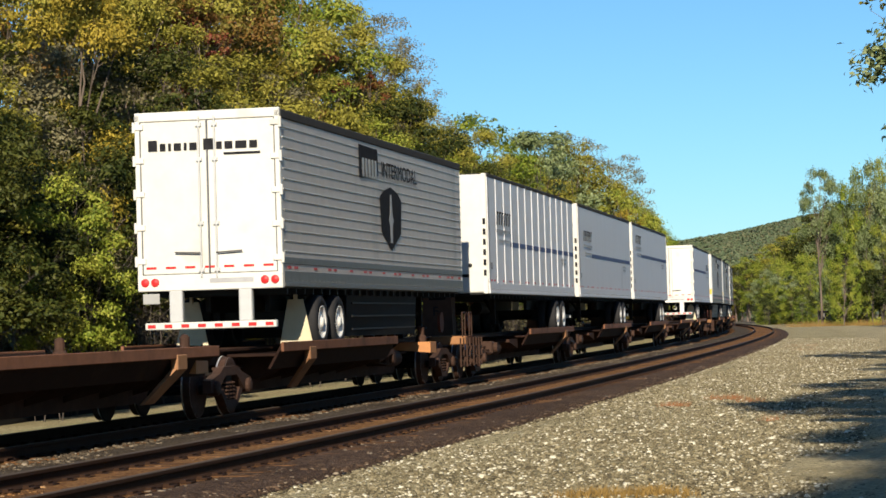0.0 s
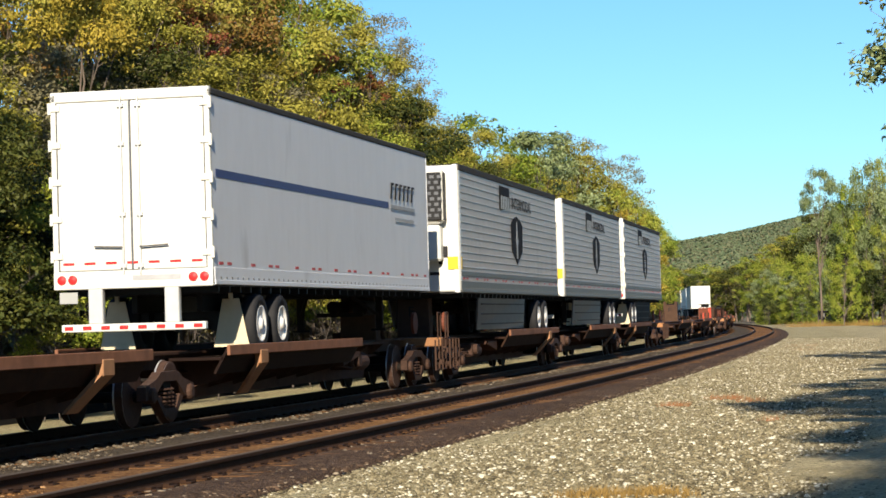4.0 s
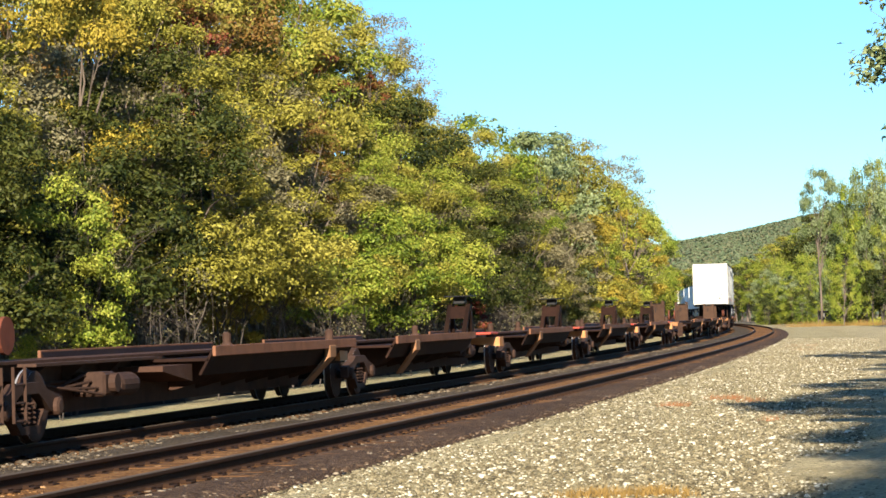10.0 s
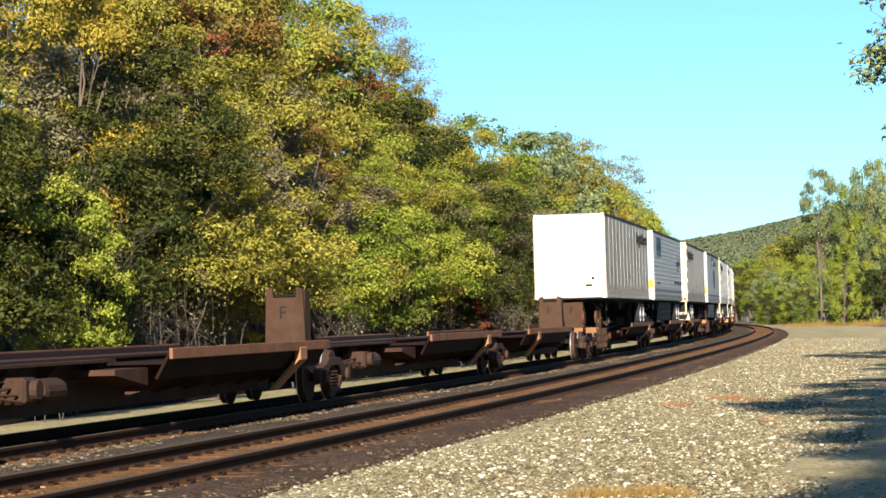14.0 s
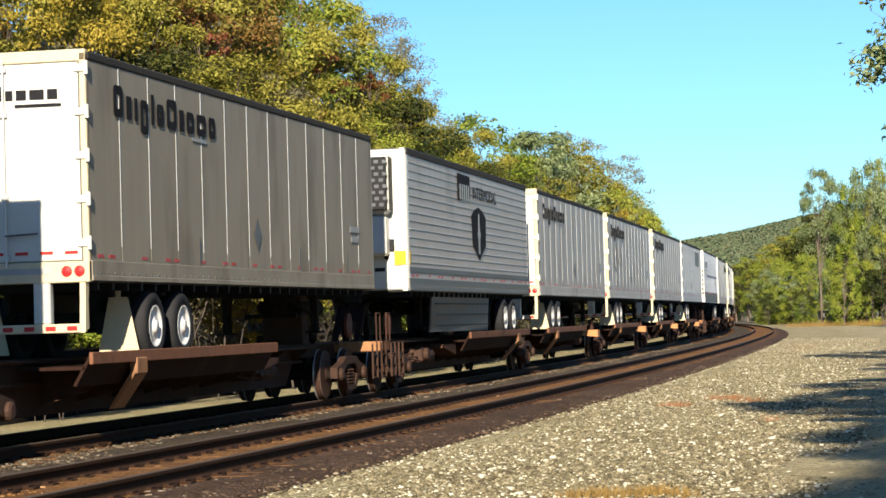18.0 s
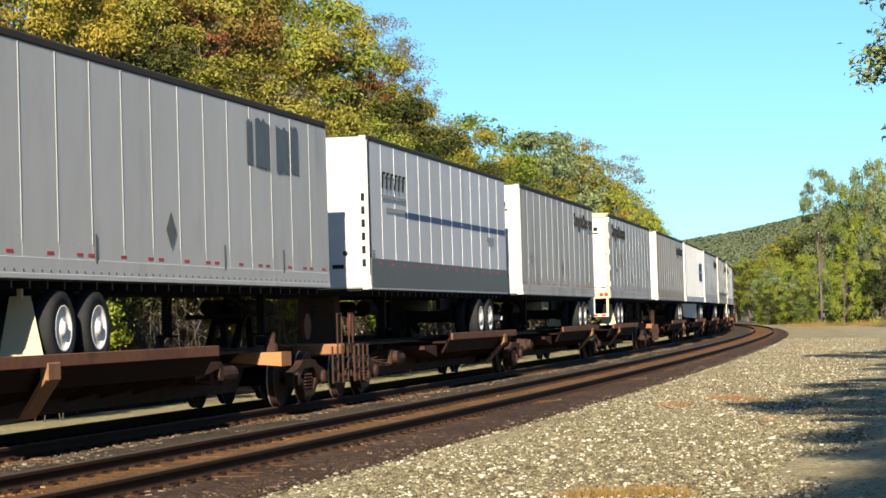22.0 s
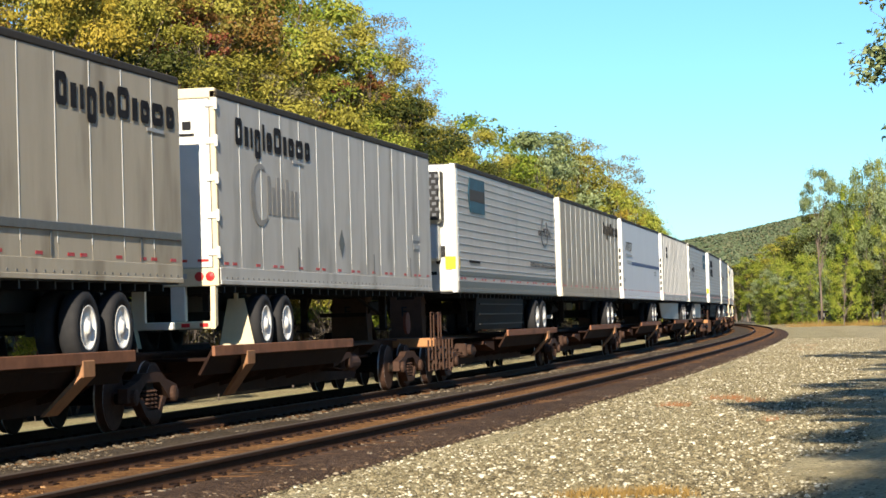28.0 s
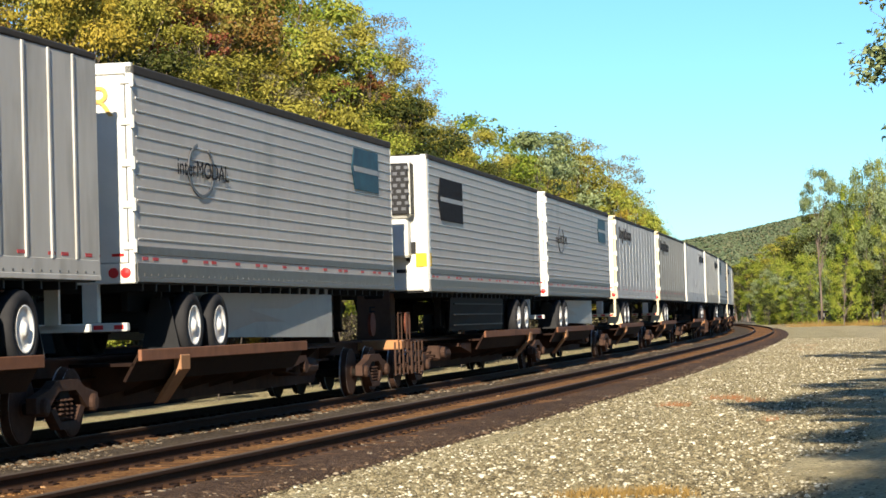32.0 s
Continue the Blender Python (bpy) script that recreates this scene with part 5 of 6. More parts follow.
def unit(L, near_wheels, first, last, empty, block_near, block_far, style):
    """One platform of an articulated spine car, between its truck centres."""
    u = root("spine_car_platform", "empty rust-brown spine car platform" if empty else "rust-brown spine car platform under a trailer", "rail car", "spine car platforms")
    a, b = -L / 2, L / 2
    bm = bmesh.new()
    ya, yb = a - (1.7 if first else -0.05), b + (1.7 if last else -0.05)
    prism(bm, [(ya, 0.80), (a + 1.5, 0.80), (a + 2.1, 0.31), (b - 2.1, 0.31), (b - 1.5, 0.80), (yb, 0.80), (yb, 1.06), (ya, 1.06)], "x", -0.36, 0.36)
    for x in (-0.46, 0.36):
        box(bm, x, x + 0.10, ya, yb, 1.02, 1.06)
    part("spine", bm, M["spine"], u, "rust-brown centre girder")
    if near_wheels:
        k = 0.0 if L < 17.6 else 1.0
        platform(u, a + 2.0 + k, a + 10.8 + k, a + 3.9 + k, False)
    else:
        platform(u, b - 10.6, b - 1.7, b - 3.5, True)
    hitch(u, (b - 0.9) if near_wheels else (a + 0.6), style)
    if style == "frame" and empty:
        for sd in (1,):
            bm = bmesh.new()
            p, q = sorted((sd * 0.70, sd * 1.25))
            yy = (b - 3.4) if near_wheels else (a + 1.4)
            rbox(bm, p, q, yy, yy + 1.1, 1.05, 1.11, 0.015)
            part("red_pad", bm, M["redpaint"], u, "bright red deck pad")
    # air pipe and brake rigging along the girder
    bm = bmesh.new()
    rod(bm, (0.43, a + 1.2, 0.74), (0.43, b - 1.2, 0.74), 0.028)
    part("air_pipe", bm, M["castiron"], u)
    yr = (a + 12.2) if near_wheels else (a + 3.4)
    bm = bmesh.new()
    spun(bm, [(0.01, -0.42), (0.15, -0.40), (0.17, -0.3), (0.17, 0.3), (0.15, 0.40), (0.01, 0.42)], "y", (0.78, yr + 0.9, 0.66), 14)
    part("air_tank", bm, M["castiron"], u, "rusty air reservoir")
    bm = bmesh.new()
    rbox(bm, 0.46, 0.95, yr - 0.25, yr + 0.2, 0.52, 0.86, 0.04)
    spun(bm, [(0.01, -0.10), (0.13, -0.10), (0.13, 0.10), (0.01, 0.10)], "x", (0.95, yr, 0.70), 12)
    part("brake_valve", bm, M["castiron"], u)
    bm = bmesh.new()
    for k in range(4):
        rod(bm, (0.95 - 0.1 * k, yr - 0.3, 0.55 + 0.09 * k), (0.5, yr - 1.5, 0.72 - 0.05 * k), 0.02)
        rod(bm, (0.95 - 0.1 * k, yr - 0.3, 0.55 + 0.09 * k), (0.55 + 0.1 * k, yr + 0.5, 0.60), 0.02)
    tagged(part("brake_rigging", bm, M["castiron"], u), kind="stuff")
    # narrow walk boards along the bare part of the girder
    y0, y1 = (a + 11.2, b - 1.2) if near_wheels else (a + 1.2, b - 11.0)
    for sd in (-1, 1):
        bm = bmesh.new()
        p, q = sorted((sd * 0.38, sd * 0.72))
        box(bm, p, q, y0, y1, 0.98, 1.02)
        for k in range(4):
            y = y0 + 0.4 + k * (y1 - y0 - 0.8) / 3
            prism(bm, [(sd * 0.36, 0.98), (sd * 0.70, 0.98), (sd * 0.36, 0.70)], "y", y - 0.01, y + 0.01)
        part("walk_board", bm, M["castiron"], u)
    truck(u, a if not first else a)
    if last:
        truck(u, b)
    for yb_, on in ((a - 2.2, block_near), (b - 2.2, block_far and last)):
        if on:
            for sd in (-1, 1):
                bm = bmesh.new()
                p, q = sorted((sd * 0.40, sd * 1.30))
                prism(bm, [(p, 0.98), (q, 0.98), (q, 0.74 if sd > 0 else 0.82), (p, 0.82 if sd > 0 else 0.74)], "y", yb_ - 0.32, yb_ + 0.30)
                bl = part("bolster_block", bm, M["orange"], u, "faded orange side bearing block")
                bm = bmesh.new()
                spun(bm, [(0.12, 0.98), (0.12, 1.10), (0.08, 1.14), (0.08, 1.30), (0.03, 1.34)], "z", (sd * 1.0, yb_ + 0.1, 0), 10)
                part("bearing_pin", bm, M["castiron"], bl)
    for end, on in ((-1, first), (1, last)):
        if not on:
            continue
        ye = a - 1.7 if end < 0 else b + 1.7
        bm = bmesh.new()
        rbox(bm, -1.30, 1.30, ye - 0.14, ye + 0.14, 0.86, 1.06, 0.02)
        part("end_sill", bm, M["tan" if end > 0 else "rust"], u, "rusty end sill")
        bm = bmesh.new()
        rbox(bm, -0.17, 0.17, min(ye, ye + end * 0.50), max(ye, ye + end * 0.50), 0.66, 0.92, 0.03)
        part("coupler", bm, M["iron"], u)
        for sd in (-1, 1):
            for dy in (0.0, -end * 0.75):
                bm = bmesh.new()
                x = sd * 1.34
                for k in (-0.19, 0.19):
                    rod(bm, (x, ye + dy + k, 0.34), (x, ye + dy + k, 1.02), 0.022)
                for z in (0.36, 0.58, 0.80):
                    rod(bm, (x, ye + dy - 0.19, z), (x, ye + dy + 0.19, z), 0.016)
                if sd > 0 and dy == 0.0:
                    rod(bm, (x - 0.1, ye + dy - 0.16, 1.04), (x - 0.1, ye + dy - 0.16, 1.62), 0.016)
                    rod(bm, (x - 0.1, ye + dy + 0.16, 1.04), (x - 0.1, ye + dy + 0.16, 1.62), 0.016)
                    rod(bm, (x - 0.1, ye + dy - 0.16, 1.62), (x - 0.1, ye + dy + 0.16, 1.62), 0.016)
                part("ladder", bm, M["castiron"], u, "rusty grab iron ladder")
        bm = bmesh.new()
        for k in range(5):
            p0 = Vector((0.25 + 0.05 * k, ye, 0.72))
            rod(bm, p0, p0 + Vector((0.05, end * 0.25, -0.30)), 0.022)
            rod(bm, p0 + Vector((0.05, end * 0.25, -0.30)), p0 + Vector((0.0, end * 0.5, -0.34)), 0.022)
        part("air_hose", bm, M["black"], u)
        bm = bmesh.new()
        rbox(bm, -0.95, -0.55, ye - end * 0.9 - 0.3, ye - end * 0.9 + 0.3, 1.06, 1.24, 0.03)
        part("brake_box", bm, M["rust"], u)
        bm = bmesh.new()
        spun(bm, [(0.02, -0.03), (0.24, -0.03), (0.24, 0.03), (0.02, 0.03)], "x", (0.95, ye - end * 1.3, 1.40), 18)
        part("hand_brake", bm, M["redbrown"], u, "red-brown hand brake wheel")
    return u


CARS = ((-62.5, 28.0, 5), (28.0, 119.0, 5), (119.0, 174.0, 3), (174.0, 232.9, 3), (232.9, 324.0, 5), (324.0, 382.9, 3), (382.9, 441.8, 3), (441.8, 532.6, 5), (532.6, 591.4, 3), (591.4, 682.2, 5), (682.2, 772.8, 5), (772.8, 863.4, 5), (863.4, 954.0, 5), (954.0, 1044.6, 5))
EMPTY_NEAR = {213: True, 254: True, 271: True, 288: True, 305: True, 361: True}     # empty platforms whose wheel deck lies at the near end


def build_cars():
    made = {}
    for c0, c1, n in CARS:
        L = (c1 - c0 - 4.3) / n
        for i in range(n):
            a = c0 + 2.15 + i * L
            mid = a + L / 2
            load = [u for u in NEAR_WHEELS if abs(u + LEN / 2 - mid) < 6]
            near = NEAR_WHEELS[load[0]] if load else any(abs(a - k) < 5 for k in EMPTY_NEAR)
            blocks_on = (c0, n) in ((441.8, 5), (232.9, 5), (-62.5, 5))
            style = "post" if not blocks_on else "frame"
            if not load and i == n - 1 and c0 < 200:
                style = "redbrown"
            if not load and i == 0 and 200 < c0 < 300:
                style = "red"
            key = (round(L, 1), near, i == 0, i == n - 1, not load, blocks_on and 1 < i + 1, style)
            m = line_pose(mid)
            if key not in made:
                made[key] = unit(L, near, i == 0, i == n - 1, not load, blocks_on and i > 0, blocks_on, style)
                made[key].matrix_basis = m
                t = made[key]
            else:
                t = copy_thing(made[key], m)
            MOVERS.append((t, mid, 0.0))


build_cars()


# ---- trees and bushes ----
def crown_mesh(name, material, radius, height, clumps, leaves, size, seed, low=0.25):
    """Leaf blades gathered in clumps round a branching crown; base of the tree at z = 0."""
    rnd = np.random.RandomState(seed)
    cs = []
    while len(cs) < clumps:
        z = low + (1 - low) * rnd.rand()
        w = math.sin(math.pi * min(0.97, max(0.05, (z - low) / (1 - low) * 0.84 + 0.13))) ** 0.6
        a, r = rnd.rand() * 2 * math.pi, w * math.sqrt(rnd.uniform(0.45, 1.0))
        cs.append((math.cos(a) * r * radius, math.sin(a) * r * radius, z * height, rnd.choice([0.4, 0.6, 0.8, 1.0, 1.25, 1.45])))
    cs = np.array(cs)
    wt = cs[:, 3] ** 2
    k = np.repeat(np.arange(clumps), np.maximum(8, (leaves * wt / wt.sum()).astype(int)))
    n = len(k)
    spread = radius * 0.225 * cs[k, 3]
    d = rnd.normal(size=(n, 3))
    d[:, 2] = np.where(rnd.rand(n) < 0.72, np.abs(d[:, 2]), d[:, 2])
    d /= np.linalg.norm(d, axis=1)[:, None]
    rr = rnd.rand(n) ** 0.5 * np.where(rnd.rand(n) < 0.07, 1.4, 1.0)
    rr *= 1 + 0.22 * np.sin(d[:, 0] * 7 + cs[k, 0] * 9) * np.sin(d[:, 1] * 7 + cs[k, 1] * 9)
    p = cs[k, :3] + d * (rr * spread)[:, None] * np.array([1.0, 1.0, 0.62])
    p[:, 2] -= ((d[:, 0] ** 2 + d[:, 1] ** 2) * spread * 0.28 * rnd.rand(n))
    p[:, 2] = np.maximum(p[:, 2], 0.05)
    out = d + rnd.normal(size=(n, 3)) * 0.62 + np.array([0, 0, 0.45])
    out /= np.linalg.norm(out, axis=1)[:, None]
    t = np.cross(out, rnd.normal(size=(n, 3)))
    t /= np.linalg.norm(t, axis=1)[:, None]
    b = np.cross(out, t)
    s = (size * rnd.uniform(0.6, 1.5, n))[:, None]
    v = np.stack([p - t * s, p - b * s * 0.5 + out * s * 0.15, p + t * s * 1.1 - out * s * 0.2, p + b * s * 0.5 + out * s * 0.15], 1).reshape(-1, 3)
    me = bpy.data.meshes.new(name)
    me.vertices.add(4 * n)
    me.vertices.foreach_set("co", v.astype(np.float32).ravel())
    me.loops.add(4 * n)
    me.loops.foreach_set("vertex_index", np.arange(4 * n, dtype=np.int32))
    me.polygons.add(n)
    me.polygons.foreach_set("loop_start", np.arange(0, 4 * n, 4, dtype=np.int32))
    me.update(calc_edges=True)
    me.materials.append(material)
    return me, cs


def trunk_mesh(name, cs, height, seed, thick, material, twigs=14, low=0.08, stems=1):
    rnd = random.Random(seed)
    bm = bmesh.new()
    for stem in range(stems):
        lean = rnd.uniform(-0.06, 0.06) * stems, rnd.uniform(-0.06, 0.06) * stems
        o = (rnd.uniform(-0.3, 0.3) * (stems - 1), rnd.uniform(-0.3, 0.3) * (stems - 1))
        pts = [Vector((o[0] + lean[0] * z * height + rnd.uniform(-1, 1) * 0.03 * height * min(1, z * 4), o[1] + lean[1] * z * height, z * height * 0.86)) for z in (0, 0.15, 0.32, 0.5, 0.68, 0.85, 1.0)]
        for i in range(len(pts) - 1):
            rod(bm, pts[i], pts[i + 1], thick * (1 - i / 6.5), 7, thick * (1 - (i + 1) / 6.5))
        for i in range(stem, min(twigs * stems, len(cs)), stems):
            c = Vector(cs[i, :3])
            z = max(low, min(0.8, c.z / height * 0.7))
            base = pts[0].lerp(pts[-1], z)
            midp = base.lerp(c, 0.5) + Vector((rnd.uniform(-0.2, 0.2), rnd.uniform(-0.2, 0.2), 0.06 * height * rnd.random()))
            r = thick * 0.42 * (1 - z * 0.6)
            rod(bm, base, midp, r, 5, r * 0.65)
            rod(bm, midp, c, r * 0.65, 5, r * 0.2)
            for _ in range(3):
                e = c + Vector((rnd.uniform(-1, 1), rnd.uniform(-1, 1), rnd.uniform(-0.3, 0.9))) * height * 0.07
                rod(bm, midp.lerp(c, 0.6), e, r * 0.3, 4, r * 0.08)
    me = bpy.data.meshes.new(name)
    bm.to_mesh(me)
    bm.free()
    me.materials.append(material)
    return me


TREE_KINDS = {}


def tree_kind(key, leaf, radius, height, clumps, leaves, size, seed, thick, low, label, category="tree", bark="bark", twigs=14, stems=1):
    """A kind for the near stretch, and one with fewer, larger blades for the far one."""
    for suffix, part_of, grow in (("", 1.5, 0.64), ("_far", 0.62, 0.95)):
        cm, cs = crown_mesh("crown", LEAF[leaf], radius, height, int(clumps * 1.2), int(leaves * part_of), size * grow, seed, low)
        tm = trunk_mesh("trunk", cs, height, seed, thick, M[bark], twigs, 0.08, stems)
        TREE_KINDS[key + suffix] = (cm, tm, label, category, height)


def plant(key, x, y, height, z=None, turn=0.0, wide=1.0, group="woods beside the track"):
    cm, tm, label, category, nominal = TREE_KINDS[key]
    t = root("tree" if category == "tree" else "bush", label, category, group)
    k = height / nominal
    t.matrix_basis = Matrix.LocRotScale((x, y, GROUND_Z - 0.05 if z is None else z), Euler((0, 0, turn)), (k * wide, k * wide, k))
    for nm, me in (("trunk", tm), ("crown", cm)):
        o = new(nm, me)
        o.parent = t
    return t


tree_kind("olive_a", "olive", 3.2, 12, 44, 17000, 0.090, 11, 0.16, 0.22, "tall olive-green tree in early autumn")
tree_kind("olive_b", "olive", 3.6, 12, 50, 18000, 0.090, 12, 0.18, 0.24, "broad olive-green tree in early autumn")
tree_kind("olive_c", "olive", 2.6, 12, 36, 13000, 0.085, 26, 0.14, 0.30, "slender olive-green tree with open crown")
tree_kind("yellow_a", "yellow", 3.0, 11, 40, 14000, 0.090, 13, 0.15, 0.20, "tall tree with yellowing leaves")
tree_kind("bright_a", "bright", 2.3, 6, 34, 9500, 0.085, 14, 0.05, 0.34, "bright green tree with thin pale stems", "tree", "deadwood", 14, 3)
tree_kind("rust_a", "rust", 3.0, 12, 36, 12000, 0.088, 15, 0.15, 0.30, "tall tree with rust-orange leaves")
tree_kind("silver_a", "silver", 3.2, 11, 44, 14000, 0.095, 16, 0.15, 0.10, "broad silvery grey-green leafed tree")
tree_kind("dark_a", "dark", 2.8, 9, 40, 12000, 0.088, 17, 0.13, 0.28, "dark green leafy tree, shade put into its leaves")
tree_kind("red_a", "red", 1.3, 11, 14, 2600, 0.075, 18, 0.09, 0.72, "slender tree with dark red top leaves")
tree_kind("red_b", "red", 1.1, 3.0, 14, 1700, 0.075, 28, 0.05, 0.35, "small shrub with dark red leaves", "bush")
tree_kind("shrub_a", "olive", 1.9, 4.4, 26, 6200, 0.072, 19, 0.030, 0.52, "tangled olive-green shrub with pale stems", "bush", "deadwood", 22, 4)
tree_kind("shrub_b", "bright", 1.9, 4.4, 24, 6000, 0.074, 20, 0.030, 0.50, "bright green shrub with pale stems", "bush", "deadwood", 22, 4)
tree_kind("shrub_c", "dark", 1.9, 4.0, 24, 6000, 0.074, 27, 0.030, 0.45, "dark green shrub, shade put into its leaves", "bush", "deadwood", 18, 3)
tree_kind("bare_a", "grey", 1.9, 3.2, 46, 420, 0.05, 21, 0.020, 0.06, "half-bare shrub with pale tangled twigs", "bush", "deadwood", 16, 4)
tree_kind("dull_a", "grey", 2.4, 8, 40, 10000, 0.085, 29, 0.10, 0.08, "dull grey-brown leafed tree")
tree_kind("green_a", "bright", 3.2, 12, 46, 15000, 0.090, 25, 0.16, 0.18, "tall bright green leafy tree")
tree_kind("thick_a", "bright", 3.4, 9, 46, 15000, 0.10, 31, 0.10, 0.0, "dense green thicket tree leafed to the ground")
tree_kind("thick_b", "silver", 3.4, 9, 46, 15000, 0.10, 32, 0.10, 0.0, "dense silver-green thicket tree leafed to the ground")
tree_kind("thick_c", "yellow", 3.4, 9, 46, 15000, 0.10, 33, 0.10, 0.0, "dense yellow-green thicket tree leafed to the ground")
tree_kind("over_a", "silver", 3.3, 13, 46, 22000, 0.085, 23, 0.20, 0.50, "tall tree with high overhanging crown")
tree_kind("over_b", "olive", 3.5, 13, 46, 22000, 0.085, 24, 0.20, 0.52, "tall olive tree with high crown")
tree_kind("wispy_a", "grey", 2.4, 13, 46, 4600, 0.070, 22, 0.10, 0.35, "tall thin-leaved tree with bare twigs")


def bank_z(lat):
    """Height of the wooded bank beside the track."""
    return float(np.interp(-lat, [4.6, 6.5, 10, 14, 20, 40], [-0.37, -0.2, 0.25, 0.6, 1.3, 3.0]))


def build_woods():
    rnd = random.Random(21)
    ribbon("wooded_bank", M["litter"], [(-60, 4.0)] + [(a, bank_z(a)) for a in (-40, -20, -14, -10, -6.5)] + [(-5.9, -0.40)], -60, 420, 4, label="leaf litter coloured near black for the shade under trees", category="bank", rough=0.05, seed=12)

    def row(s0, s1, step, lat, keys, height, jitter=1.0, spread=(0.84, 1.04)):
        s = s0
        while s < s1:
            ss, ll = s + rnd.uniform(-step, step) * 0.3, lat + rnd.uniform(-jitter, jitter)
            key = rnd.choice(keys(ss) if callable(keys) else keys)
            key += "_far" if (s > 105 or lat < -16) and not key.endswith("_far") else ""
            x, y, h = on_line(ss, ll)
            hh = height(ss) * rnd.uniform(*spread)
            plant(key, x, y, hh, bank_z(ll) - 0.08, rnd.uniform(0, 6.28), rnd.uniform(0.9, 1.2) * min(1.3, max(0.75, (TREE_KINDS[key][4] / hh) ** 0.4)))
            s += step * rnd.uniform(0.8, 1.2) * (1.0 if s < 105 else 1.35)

    def front(s):
        if s < 31:
            return ["shrub_c", "bare_a", "shrub_c"]
        if s < 41:
            return ["shrub_a", "shrub_a", "bare_a"]
        if s < 64:
            return ["shrub_b", "shrub_b", "shrub_b", "shrub_a"]
        if s < 86:
            return ["shrub_c", "shrub_c", "dull_a", "bare_a"]
        if s < 110:
            return ["dull_a", "shrub_a", "shrub_c"]
        return ["shrub_a", "shrub_b", "shrub_b", "shrub_a"]

    def second(s):
        if s < 32:
            return ["olive_c", "dark_a", "dull_a"]
        if s < 48:
            return ["olive_c", "olive_a", "yellow_a", "dull_a"]
        if s < 64:
            return ["olive_a", "green_a", "olive_c", "dull_a"]
        if s < 92:
            return ["dark_a", "green_a", "olive_a", "dull_a"]
        return ["dull_a", "green_a", "olive_a", "olive_b"]

    def third(s):
        if s < 44:
            return ["olive_b", "olive_a", "dull_a", "olive_c", "yellow_a"]
        if s < 66:
            return ["olive_a", "rust_a", "olive_c", "green_a", "dull_a"]
        return ["green_a", "olive_a", "green_a", "olive_c", "dark_a"]

    def fourth(s):
        if s < 58:
            return ["yellow_a", "rust_a", "olive_c", "olive_b"]
        if s < 72:
            return ["olive_a", "rust_a", "olive_b", "green_a"]
        return ["green_a", "olive_b", "olive_c", "green_a", "olive_a"]
    row(16, 235, 3.6, -6.4, front, lambda s: 4.7 if s < 100 else 4.2, 0.5, (0.8, 1.15))
    row(12, 232, 3.8, -8.4, second, lambda s: 7.4, 0.7, (0.85, 1.2))
    # fill row whose dark leaf colour makes the low hollows read as shaded
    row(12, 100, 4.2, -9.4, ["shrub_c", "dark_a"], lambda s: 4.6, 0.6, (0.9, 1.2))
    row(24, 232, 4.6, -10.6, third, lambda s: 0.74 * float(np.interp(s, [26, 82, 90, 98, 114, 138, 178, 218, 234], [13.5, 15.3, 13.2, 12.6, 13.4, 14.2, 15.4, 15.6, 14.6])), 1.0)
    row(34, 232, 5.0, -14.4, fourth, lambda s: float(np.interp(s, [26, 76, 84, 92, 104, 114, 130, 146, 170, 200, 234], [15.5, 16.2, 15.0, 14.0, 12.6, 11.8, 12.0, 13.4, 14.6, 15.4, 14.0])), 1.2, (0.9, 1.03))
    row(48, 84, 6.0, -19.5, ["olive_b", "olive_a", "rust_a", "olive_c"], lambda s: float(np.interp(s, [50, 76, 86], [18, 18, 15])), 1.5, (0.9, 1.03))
    # unseen trees beside and behind the camera, added to shade the near woods
    row(-48, -22, 6.0, -10.5, ["olive_b_far", "olive_a_far"], lambda s: 14.0, 1.5, (0.9, 1.1))
